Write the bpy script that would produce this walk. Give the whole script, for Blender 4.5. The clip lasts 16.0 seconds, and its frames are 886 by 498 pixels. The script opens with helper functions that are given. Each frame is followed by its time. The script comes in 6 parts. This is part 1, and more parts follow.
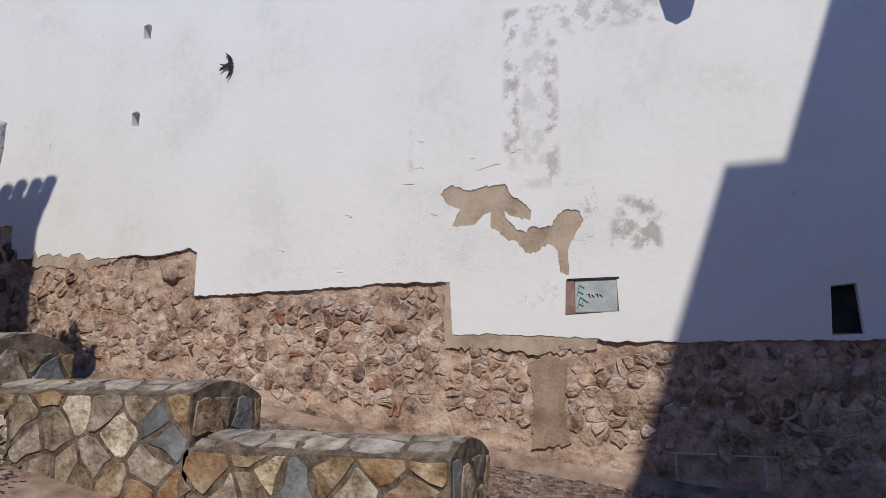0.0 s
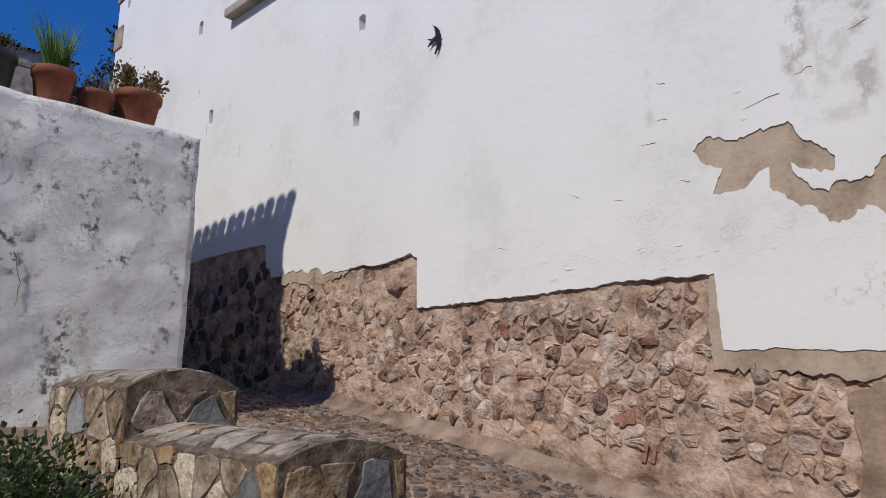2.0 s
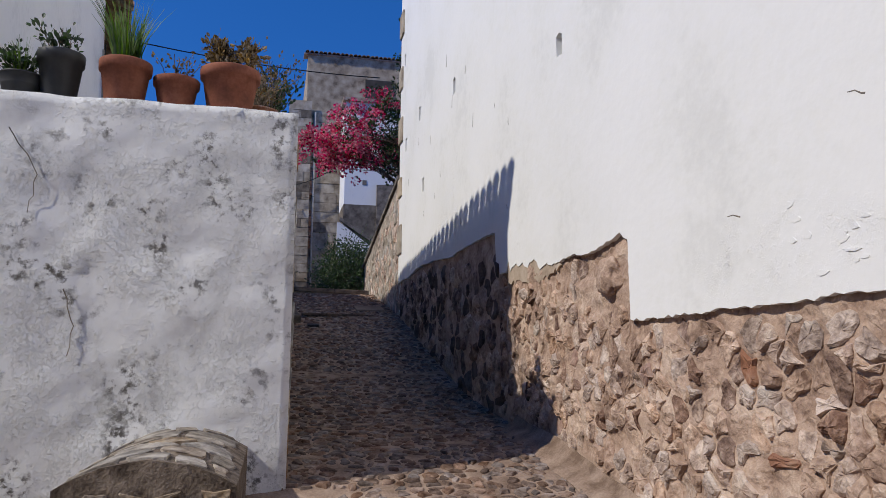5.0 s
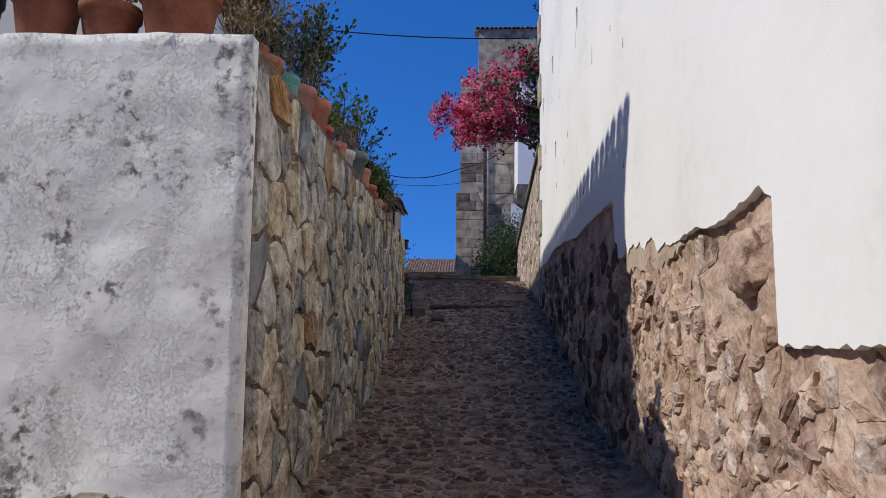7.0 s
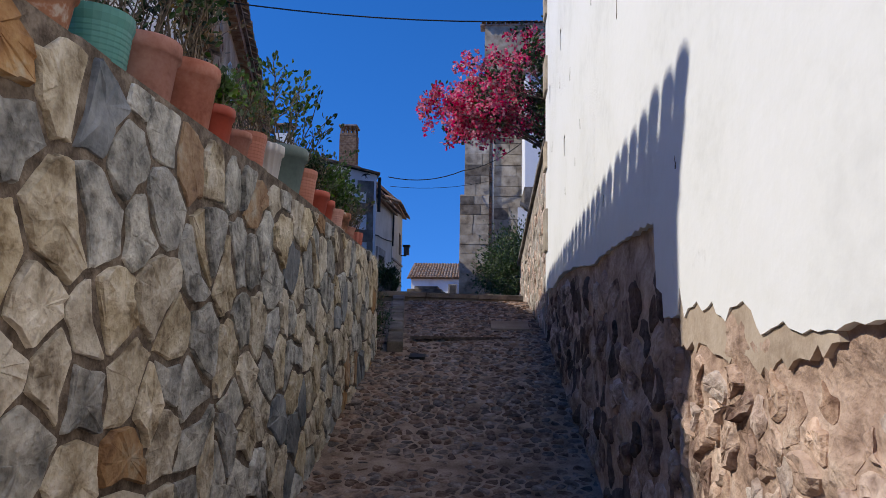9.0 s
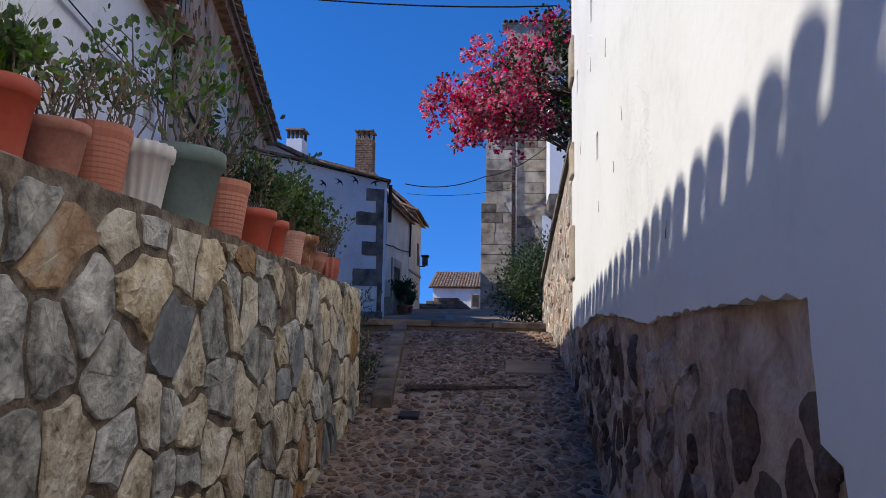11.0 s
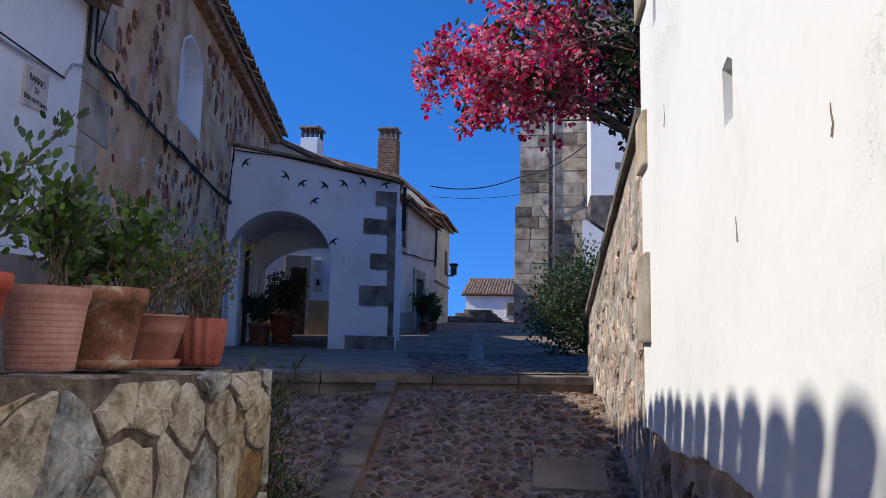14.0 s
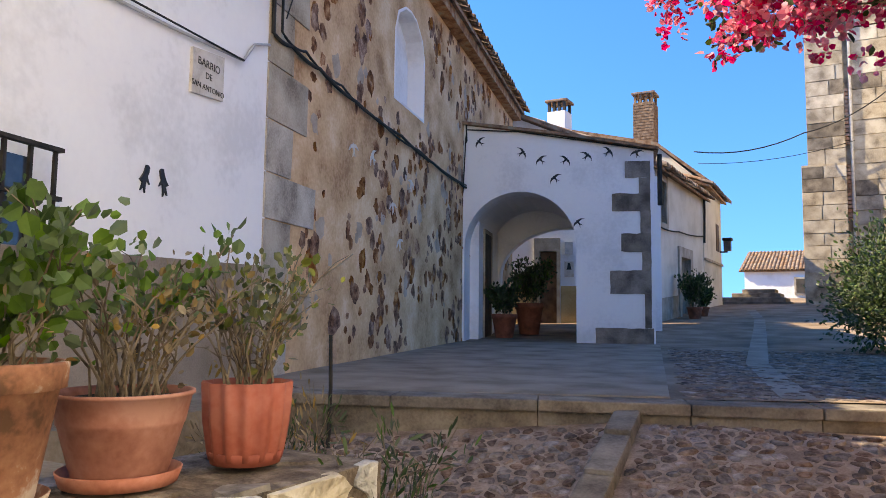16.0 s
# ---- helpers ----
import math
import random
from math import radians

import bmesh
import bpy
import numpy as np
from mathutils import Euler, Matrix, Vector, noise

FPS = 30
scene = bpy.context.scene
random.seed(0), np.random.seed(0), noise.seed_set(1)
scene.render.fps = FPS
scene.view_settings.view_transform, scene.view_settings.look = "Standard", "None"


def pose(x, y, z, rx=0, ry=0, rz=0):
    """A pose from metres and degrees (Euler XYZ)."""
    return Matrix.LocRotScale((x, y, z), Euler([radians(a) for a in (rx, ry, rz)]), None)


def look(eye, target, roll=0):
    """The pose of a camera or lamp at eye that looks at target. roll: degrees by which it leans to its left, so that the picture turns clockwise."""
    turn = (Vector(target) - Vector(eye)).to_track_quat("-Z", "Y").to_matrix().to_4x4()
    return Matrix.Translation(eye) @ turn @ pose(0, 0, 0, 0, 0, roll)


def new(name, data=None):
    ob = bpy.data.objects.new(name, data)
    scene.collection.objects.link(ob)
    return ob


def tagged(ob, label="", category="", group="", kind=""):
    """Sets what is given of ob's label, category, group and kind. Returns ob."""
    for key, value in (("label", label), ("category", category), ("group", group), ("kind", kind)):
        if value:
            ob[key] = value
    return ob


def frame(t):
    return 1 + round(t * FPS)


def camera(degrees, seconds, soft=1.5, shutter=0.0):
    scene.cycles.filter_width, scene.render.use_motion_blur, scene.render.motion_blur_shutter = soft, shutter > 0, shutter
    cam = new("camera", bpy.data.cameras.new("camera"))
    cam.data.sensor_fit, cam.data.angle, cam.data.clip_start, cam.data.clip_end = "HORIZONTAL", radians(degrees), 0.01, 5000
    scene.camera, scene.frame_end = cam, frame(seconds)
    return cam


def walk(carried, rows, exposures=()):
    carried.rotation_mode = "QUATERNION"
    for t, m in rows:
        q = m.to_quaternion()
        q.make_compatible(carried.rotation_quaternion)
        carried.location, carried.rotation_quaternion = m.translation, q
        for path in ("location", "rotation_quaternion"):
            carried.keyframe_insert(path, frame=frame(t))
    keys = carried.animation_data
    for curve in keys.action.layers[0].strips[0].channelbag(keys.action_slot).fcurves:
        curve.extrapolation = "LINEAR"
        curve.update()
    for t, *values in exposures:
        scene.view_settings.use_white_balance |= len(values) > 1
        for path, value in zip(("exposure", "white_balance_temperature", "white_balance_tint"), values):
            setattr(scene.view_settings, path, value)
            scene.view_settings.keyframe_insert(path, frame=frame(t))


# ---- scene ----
cam = camera(62.2, 16.0, 0.6)
PATH = [
    (0, (0.3, 0.198, 1.557), (2.15, 0.837, 1.967), 0.7),
    (0.5, (0.722, 0.082, 1.67), (2.486, 0.918, 2.102), 0.6),
    (1, (1.159, 0.108, 1.696), (2.767, 1.225, 2.107), 0.7),
    (1.5, (1.563, 0.181, 1.796), (3.053, 1.459, 2.18), 0.9),
    (2, (2.016, 0.232, 1.88), (3.399, 1.628, 2.254), 0.8),
    (2.5, (2.47, 0.384, 1.9), (3.685, 1.936, 2.242), 0.9),
    (3, (2.921, 0.541, 2.016), (4.057, 2.152, 2.351), 0.9),
    (3.5, (3.403, 0.617, 2.167), (4.444, 2.29, 2.513), 0.8),
    (4, (3.766, 0.738, 2.263), (4.609, 2.524, 2.579), 0.9),
    (4.5, (4.097, 0.945, 2.321), (4.736, 2.818, 2.614), 0.8),
    (6.8, (5.349, 2.495, 2.561), (5.271, 4.478, 2.809), 0.3),
    (7, (5.405, 2.663, 2.582), (5.316, 4.648, 2.81), 0.6),
    (7.5, (5.459, 3.094, 2.714), (5.375, 5.08, 2.937), 0.7),
    (8, (5.539, 3.528, 2.748), (5.465, 5.514, 2.972), 0.8),
    (8.5, (5.605, 3.924, 2.881), (5.537, 5.908, 3.12), 0.7),
    (9, (5.607, 4.384, 2.972), (5.492, 6.367, 3.204), 0.9),
    (9.5, (5.625, 4.796, 3.014), (5.454, 6.777, 3.233), 1.0),
    (9.7, (5.643, 4.964, 3.066), (5.478, 6.944, 3.297), 1.0),
    (11.8, (5.743, 6.601, 3.492), (5.496, 8.569, 3.744), 1.1),
    (12, (5.712, 6.799, 3.534), (5.424, 8.762, 3.787), 1.3),
    (12.5, (5.7, 7.223, 3.628), (5.407, 9.187, 3.87), 1.2),
    (13, (5.73, 7.664, 3.724), (5.437, 9.628, 3.967), 1.2),
    (13.5, (5.738, 8.129, 3.726), (5.451, 10.092, 3.98), 1.1),
    (14, (5.779, 8.532, 3.884), (5.492, 10.496, 4.135), 1.2),
    (14.5, (5.817, 8.941, 3.967), (5.482, 10.897, 4.216), 1.1),
    (15, (5.757, 9.368, 3.973), (5.266, 11.292, 4.212), 1.1),
    (15.5, (5.683, 9.765, 4.072), (4.956, 11.62, 4.251), 1.0),
    (16, (5.658, 10.105, 4.141), (4.696, 11.849, 4.322), 0.7),
]
EXPOSURES = [(0, -0.14, 7050, 9), (3, -0.18, 7000, 9), (4.5, -0.05, 7000, 8.5), (7, 0.12, 7050, 8), (9, 0.28, 7000, 7.5), (12, 0.44, 7150, 7), (14.5, 0.52, 7080, 7), (15.2, 1.08, 8800, 9), (15.5, 1.42, 10300, 9), (16, 1.82, 11500, 6)]
walk(cam, [(t, look(eye, target, roll)) for t, eye, target, roll in PATH], EXPOSURES)

# ---- daylight ----
SUN_WAY = Vector((1.0, 0.31, -0.93)).normalized()
sun_data = bpy.data.lights.new("sun", "SUN")
sun_data.energy, sun_data.angle, sun_data.color = 3.3, radians(0.55), (1.0, 0.97, 0.935)
sun_ob = new("sun", sun_data)
sun_ob.matrix_world = look((-40, -12, 40), Vector((-40, -12, 40)) + SUN_WAY)
world = bpy.data.worlds.new("sky")
scene.world = world
world.use_nodes = True
_n = world.node_tree.nodes
_sky = _n.new("ShaderNodeTexSky")
_sky.sky_type, _sky.sun_disc = "NISHITA", False
_sky.sun_elevation = math.asin(-SUN_WAY.z)
_sky.sun_rotation = math.atan2(-SUN_WAY.x, -SUN_WAY.y)
_sky.air_density, _sky.dust_density, _sky.ozone_density, _sky.altitude = 1.0, 0.0, 4.2, 3500
_n["Background"].inputs["Strength"].default_value = 0.225
# clear dry air: the deep blue reaches down close to the horizon
_tc, _sep, _com = _n.new("ShaderNodeTexCoord"), _n.new("ShaderNodeSeparateXYZ"), _n.new("ShaderNodeCombineXYZ")
_lift = _n.new("ShaderNodeMath")
_lift.operation = "MULTIPLY_ADD"
_lift.inputs[1].default_value, _lift.inputs[2].default_value = 0.85, 0.24
world.node_tree.links.new(_tc.outputs["Generated"], _sep.inputs[0])
world.node_tree.links.new(_sep.outputs["X"], _com.inputs["X"])
world.node_tree.links.new(_sep.outputs["Y"], _com.inputs["Y"])
world.node_tree.links.new(_sep.outputs["Z"], _lift.inputs[0])
world.node_tree.links.new(_lift.outputs[0], _com.inputs["Z"])
world.node_tree.links.new(_com.outputs[0], _sky.inputs["Vector"])
_sat = _n.new("ShaderNodeHueSaturation")
_sat.inputs["Saturation"].default_value = 1.28
_sat.inputs["Hue"].default_value = 0.511
world.node_tree.links.new(_sky.outputs[0], _sat.inputs["Color"])
world.node_tree.links.new(_sat.outputs[0], _n["Background"].inputs[0])
# ---- materials ----
def material(name, colors, scale=3.0, fine=40.0, rough=0.9, bump=0.3, metal=0.0, per_piece=0.0, bump_scale=None, spec=0.3, translucent=0.0, dist=0.02):
    """Colour ramp over coarse and fine noise in world space, bump from both, and a change of tint and value from piece to piece."""
    m = bpy.data.materials.new(name)
    m.use_nodes = True
    nt = m.node_tree
    n, l = nt.nodes, nt.links
    bsdf = n["Principled BSDF"]
    geo = n.new("ShaderNodeNewGeometry")
    a, b = n.new("ShaderNodeTexNoise"), n.new("ShaderNodeTexNoise")
    for tex, s, d in ((a, scale, 5), (b, fine, 6)):
        l.new(geo.outputs["Position"], tex.inputs["Vector"])
        tex.inputs["Scale"].default_value, tex.inputs["Detail"].default_value = s, d
    mix = n.new("ShaderNodeMath")
    mix.operation = "MULTIPLY_ADD"
    l.new(b.outputs[0], mix.inputs[0])
    mix.inputs[1].default_value = 0.35
    l.new(a.outputs[0], mix.inputs[2])
    ramp = n.new("ShaderNodeValToRGB")
    l.new(mix.outputs[0], ramp.inputs[0])
    e = ramp.color_ramp.elements
    lo, hi = 0.48, 0.86
    while len(e) < len(colors):
        e.new(0.5)
    for i, c in enumerate(colors):
        e[i].position = lo + (hi - lo) * i / max(1, len(colors) - 1)
        e[i].color = (*c, 1)
    out = ramp.outputs[0]
    if per_piece:
        info, hsv = n.new("ShaderNodeObjectInfo"), n.new("ShaderNodeHueSaturation")
        isl = n.new("ShaderNodeMath")
        isl.operation = "ADD"
        l.new(info.outputs["Random"], isl.inputs[0])
        l.new(geo.outputs["Random Per Island"], isl.inputs[1])
        fr = n.new("ShaderNodeMath")
        fr.operation = "FRACT"
        l.new(isl.outputs[0], fr.inputs[0])
        val = n.new("ShaderNodeMapRange")
        l.new(fr.outputs[0], val.inputs[0])
        val.inputs[3].default_value, val.inputs[4].default_value = 1 - per_piece, 1 + per_piece
        l.new(val.outputs[0], hsv.inputs["Value"])
        m7 = n.new("ShaderNodeMath")
        m7.operation = "MULTIPLY"
        l.new(fr.outputs[0], m7.inputs[0])
        m7.inputs[1].default_value = 7.31
        f7 = n.new("ShaderNodeMath")
        f7.operation = "FRACT"
        l.new(m7.outputs[0], f7.inputs[0])
        sat = n.new("ShaderNodeMapRange")
        l.new(f7.outputs[0], sat.inputs[0])
        sat.inputs[3].default_value, sat.inputs[4].default_value = max(0, 1 - 1.5 * per_piece), 1 + per_piece
        l.new(sat.outputs[0], hsv.inputs["Saturation"])
        l.new(out, hsv.inputs["Color"])
        out = hsv.outputs[0]
    l.new(out, bsdf.inputs["Base Color"])
    bsdf.inputs["Roughness"].default_value = rough
    bsdf.inputs["Metallic"].default_value = metal
    bsdf.inputs["Specular IOR Level"].default_value = spec
    if bump:
        bp = n.new("ShaderNodeBump")
        bp.inputs["Strength"].default_value, bp.inputs["Distance"].default_value = bump, dist
        l.new(mix.outputs[0], bp.inputs["Height"])
        l.new(bp.outputs[0], bsdf.inputs["Normal"])
    if translucent:
        tr, ms = n.new("ShaderNodeBsdfTranslucent"), n.new("ShaderNodeMixShader")
        l.new(out, tr.inputs[0])
        ms.inputs[0].default_value = translucent
        l.new(bsdf.outputs[0], ms.inputs[1])
        l.new(tr.outputs[0], ms.inputs[2])
        l.new(ms.outputs[0], n["Material Output"].inputs[0])
    return m


M = {}


def limewash(name, white, stain, cover, speck, bump, dist, coarse=2.2, boxes=(), pits=(), pit_all=0.0, pit_depth=0.0028):
    """Limewash with pitted dirty patches, dark specks and, inside given boxes of y and z, grey weathered strips."""
    m = material(name, white, 1.1, 16, 0.92, bump, dist=dist)
    nt = m.node_tree
    n, l = nt.nodes, nt.links
    bsdf = n["Principled BSDF"]
    src = bsdf.inputs["Base Color"].links[0].from_socket
    geo = n.new("ShaderNodeNewGeometry")

    def noise_mask(scale, lo, hi, detail=8):
        t = n.new("ShaderNodeTexNoise")
        t.inputs["Scale"].default_value, t.inputs["Detail"].default_value, t.inputs["Roughness"].default_value = scale, detail, 0.65
        l.new(geo.outputs["Position"], t.inputs["Vector"])
        r = n.new("ShaderNodeMapRange")
        r.interpolation_type = "SMOOTHSTEP"
        l.new(t.outputs[0], r.inputs[0])
        r.inputs[1].default_value, r.inputs[2].default_value = lo, hi
        return r.outputs[0]

    def math2(op, a, b):
        q = n.new("ShaderNodeMath")
        q.operation = op
        for i, v in enumerate((a, b)):
            if isinstance(v, (int, float)):
                q.inputs[i].default_value = v
            else:
                l.new(v, q.inputs[i])
        return q.outputs[0]

    patch_mask = math2("MULTIPLY", noise_mask(coarse, 0.62 - cover, 0.70 - cover * 0.5), noise_mask(speck, 0.48, 0.60))
    total = patch_mask
    if boxes:
        sep = n.new("ShaderNodeSeparateXYZ")
        l.new(geo.outputs["Position"], sep.inputs[0])
        for y0, y1, z0, z1, k in boxes:
            ms = []
            for ax, a, b in (("Y", y0, y1), ("Z", z0, z1)):
                c = n.new("ShaderNodeMapRange")
                c.interpolation_type = "SMOOTHSTEP"
                d = math2("ABSOLUTE", math2("SUBTRACT", sep.outputs[ax], (a + b) / 2), 0)
                l.new(d, c.inputs[0])
                c.inputs[1].default_value, c.inputs[2].default_value = (b - a) / 2 + 0.02, (b - a) / 2 - 0.05
                ms.append(c.outputs[0])
            q = math2("MULTIPLY", math2("MULTIPLY", ms[0], ms[1]), math2("MULTIPLY", noise_mask(8.0, 0.44, 0.6), k))
            total = math2("MAXIMUM", total, q)
    # pitted, flaking paint: shallow islands of relief with sharp rims
    flaky = None
    if pits:
        sep2 = n.new("ShaderNodeSeparateXYZ")
        l.new(geo.outputs["Position"], sep2.inputs[0])
        for y0, y1, z0, z1 in pits:
            ms = []
            for ax, a, b in (("Y", y0, y1), ("Z", z0, z1)):
                c = n.new("ShaderNodeMapRange")
                c.interpolation_type = "SMOOTHSTEP"
                l.new(math2("ABSOLUTE", math2("SUBTRACT", sep2.outputs[ax], (a + b) / 2), 0), c.inputs[0])
                c.inputs[1].default_value, c.inputs[2].default_value = (b - a) / 2 + 0.12, (b - a) / 2 - 0.22
                ms.append(c.outputs[0])
            q = math2("MULTIPLY", ms[0], ms[1])
            flaky = q if flaky is None else math2("MAXIMUM", flaky, q)
    if pit_all:
        flaky = noise_mask(1.7, 0.52 - pit_all, 0.60 - pit_all, 4)
    if flaky is not None:
        flaky = math2("MULTIPLY", flaky, noise_mask(4.5, 0.40, 0.58))
        pit = math2("ADD", math2("MULTIPLY", noise_mask(22, 0.52, 0.56), 0.5), math2("MULTIPLY", noise_mask(60, 0.5, 0.6), 0.5))
        relief = math2("MULTIPLY", pit, flaky)
        bp2 = n.new("ShaderNodeBump")
        bp2.inputs["Strength"].default_value, bp2.inputs["Distance"].default_value = 0.8, pit_depth
        l.new(relief, bp2.inputs["Height"])
        l.new(bsdf.inputs["Normal"].links[0].from_socket, bp2.inputs["Normal"])
        l.new(bp2.outputs[0], bsdf.inputs["Normal"])
        total = math2("MAXIMUM", total, math2("MULTIPLY", math2("MULTIPLY", noise_mask(30, 0.62, 0.66), flaky), 0.35))
    mx = n.new("ShaderNodeMixRGB")
    l.new(total, mx.inputs[0])
    l.new(src, mx.inputs[1])
    mx.inputs[2].default_value = (*stain, 1)
    l.new(mx.outputs[0], bsdf.inputs["Base Color"])
    return m


M["whitewash"] = limewash("whitewash", [(0.72, 0.72, 0.70), (0.78, 0.78, 0.76), (0.80, 0.80, 0.79), (0.81, 0.81, 0.80)], (0.42, 0.40, 0.37), 0.0, 30, 0.45, 0.014, 0.7, ((1.55, 1.72, 3.7, 5.1, 0.85), (1.21, 1.36, 3.4, 4.75, 0.7), (1.25, 1.7, 3.35, 4.95, 0.35), (0.3, 1.5, 4.75, 5.1, 0.6), (0.44, 0.78, 3.06, 3.25, 0.9), (0.4, 0.82, 2.78, 3.06, 0.9), (2.55, 2.62, 3.6, 4.1, 0.5)), ((0.95, 2.35, 2.62, 3.05), (0.3, 1.35, 2.62, 3.25), (2.3, 2.9, 2.62, 3.5), (2.9, 4.2, 2.62, 2.92), (10.3, 12.3, 5.0, 6.4), (8.7, 9.8, 3.6, 4.6), (1.15, 1.5, 3.3, 5.0)))
M["old_whitewash"] = limewash("old whitewash", [(0.62, 0.61, 0.60), (0.74, 0.74, 0.73), (0.79, 0.79, 0.78), (0.81, 0.81, 0.80)], (0.13, 0.12, 0.11), 0.12, 14, 0.7, 0.02, 2.6, pit_all=0.22, pit_depth=0.009)
M["house_white"] = material("house white", [(0.66, 0.66, 0.66), (0.78, 0.78, 0.78), (0.81, 0.81, 0.80)], 1.2, 18, 0.9, 0.2, dist=0.01)
M["rubble_mortar"] = material("rubble mortar", [(0.21, 0.135, 0.10), (0.38, 0.262, 0.198), (0.49, 0.355, 0.275), (0.60, 0.465, 0.375)], 5, 34, 0.97, 1.0, dist=0.04)
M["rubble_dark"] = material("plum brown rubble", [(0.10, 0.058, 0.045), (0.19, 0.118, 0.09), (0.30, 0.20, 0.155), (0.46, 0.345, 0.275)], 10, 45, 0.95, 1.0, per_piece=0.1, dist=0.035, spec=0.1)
M["rubble_pale"] = material("pale pink rubble", [(0.24, 0.155, 0.115), (0.42, 0.30, 0.24), (0.54, 0.415, 0.34), (0.64, 0.53, 0.45)], 8, 40, 0.96, 1.0, per_piece=0.14, dist=0.035)
M["rubble_stone"] = material("rubble stone", [(0.16, 0.10, 0.075), (0.36, 0.25, 0.19), (0.50, 0.365, 0.285), (0.63, 0.495, 0.405)], 11, 50, 0.96, 1.0, per_piece=0.2, dist=0.03)
M["brown_render"] = material("brown render", [(0.30, 0.225, 0.165), (0.43, 0.34, 0.26), (0.50, 0.41, 0.325)], 4, 40, 0.97, 0.5)
M["flag_mortar"] = material("flag mortar", [(0.065, 0.048, 0.037), (0.14, 0.108, 0.083), (0.25, 0.20, 0.16)], 14, 90, 0.98, 1.0, dist=0.02)
M["flag_grey"] = material("grey flagstone", [(0.13, 0.127, 0.12), (0.29, 0.28, 0.255), (0.43, 0.412, 0.372), (0.58, 0.56, 0.51)], 9, 40, 0.88, 1.0, per_piece=0.2, dist=0.045)
M["flag_buff"] = material("buff flagstone", [(0.20, 0.15, 0.095), (0.43, 0.355, 0.25), (0.58, 0.50, 0.375), (0.70, 0.63, 0.52)], 9, 40, 0.9, 1.0, per_piece=0.15, dist=0.045)
M["flag_orange"] = material("rusty flagstone", [(0.16, 0.085, 0.045), (0.29, 0.165, 0.085), (0.37, 0.235, 0.125), (0.42, 0.35, 0.26)], 7, 30, 0.9, 0.9, per_piece=0.12, dist=0.045)
M["flag_brown"] = material("brown flagstone", [(0.12, 0.08, 0.05), (0.25, 0.18, 0.115), (0.36, 0.275, 0.19), (0.48, 0.40, 0.31)], 8, 40, 0.9, 1.0, per_piece=0.22, dist=0.04)
M["flag_slate"] = material("blue slate", [(0.09, 0.10, 0.11), (0.18, 0.19, 0.205), (0.29, 0.30, 0.31)], 4, 30, 0.75, 0.6, per_piece=0.2, dist=0.045)
M["cobble"] = material("river cobble", [(0.075, 0.05, 0.039), (0.14, 0.097, 0.077), (0.22, 0.159, 0.128), (0.315, 0.24, 0.197)], 12, 60, 0.88, 0.7, per_piece=0.34, dist=0.014, spec=0.04)
M["cobble_mortar"] = material("cobble bedding", [(0.17, 0.117, 0.086), (0.285, 0.207, 0.159), (0.39, 0.297, 0.236)], 6, 70, 0.97, 1.0, dist=0.02, spec=0.04)
M["earth"] = material("earth", [(0.12, 0.09, 0.06), (0.22, 0.17, 0.12), (0.30, 0.24, 0.18)], 2, 30, 1.0, 0.8)
M["asphalt"] = material("worn street concrete", [(0.155, 0.112, 0.082), (0.235, 0.174, 0.13), (0.305, 0.235, 0.182)], 1.5, 60, 0.92, 0.6, dist=0.012, spec=0.04)
M["slab"] = material("granite slab", [(0.21, 0.163, 0.123), (0.295, 0.235, 0.182), (0.365, 0.295, 0.235)], 2.2, 90, 0.92, 0.4, per_piece=0.12, dist=0.006, spec=0.04)
M["granite"] = material("granite ashlar", [(0.20, 0.158, 0.118), (0.34, 0.28, 0.212), (0.44, 0.37, 0.285), (0.52, 0.45, 0.355)], 3, 50, 0.92, 0.6, per_piece=0.16)
M["granite_grey"] = material("weathered granite", [(0.10, 0.083, 0.068), (0.185, 0.155, 0.127), (0.27, 0.23, 0.185)], 4, 50, 0.92, 0.6, per_piece=0.16, spec=0.04)
M["chapel_render"] = material("chapel render", [(0.38, 0.205, 0.10), (0.57, 0.345, 0.185), (0.67, 0.435, 0.25), (0.75, 0.545, 0.35)], 2.0, 26, 0.97, 1.0, dist=0.03)
M["chapel_stone"] = material("chapel stone", [(0.08, 0.03, 0.014), (0.175, 0.07, 0.033), (0.30, 0.14, 0.07), (0.46, 0.26, 0.145)], 9, 50, 0.95, 1.0, per_piece=0.22, spec=0.1, dist=0.03)
M["tile"] = material("roof tile", [(0.12, 0.07, 0.05), (0.24, 0.14, 0.09), (0.34, 0.22, 0.15), (0.30, 0.27, 0.21)], 6, 40, 0.92, 0.5, per_piece=0.25)
M["terracotta"] = material("terracotta", [(0.31, 0.122, 0.088), (0.43, 0.187, 0.142), (0.51, 0.26, 0.205)], 8, 60, 0.85, 0.25, per_piece=0.12, dist=0.004)
M["brown_clay"] = material("red brown clay", [(0.17, 0.06, 0.035), (0.25, 0.085, 0.05), (0.32, 0.12, 0.075)], 8, 60, 0.8, 0.25, dist=0.004)
M["old_terracotta"] = material("limed terracotta", [(0.16, 0.08, 0.05), (0.30, 0.13, 0.08), (0.38, 0.18, 0.11), (0.55, 0.45, 0.38)], 12, 70, 0.9, 0.4, dist=0.004)
M["red_plastic"] = material("red plastic", [(0.34, 0.055, 0.032), (0.42, 0.07, 0.04), (0.47, 0.09, 0.055)], 4, 40, 0.5, 0.05, spec=0.5)
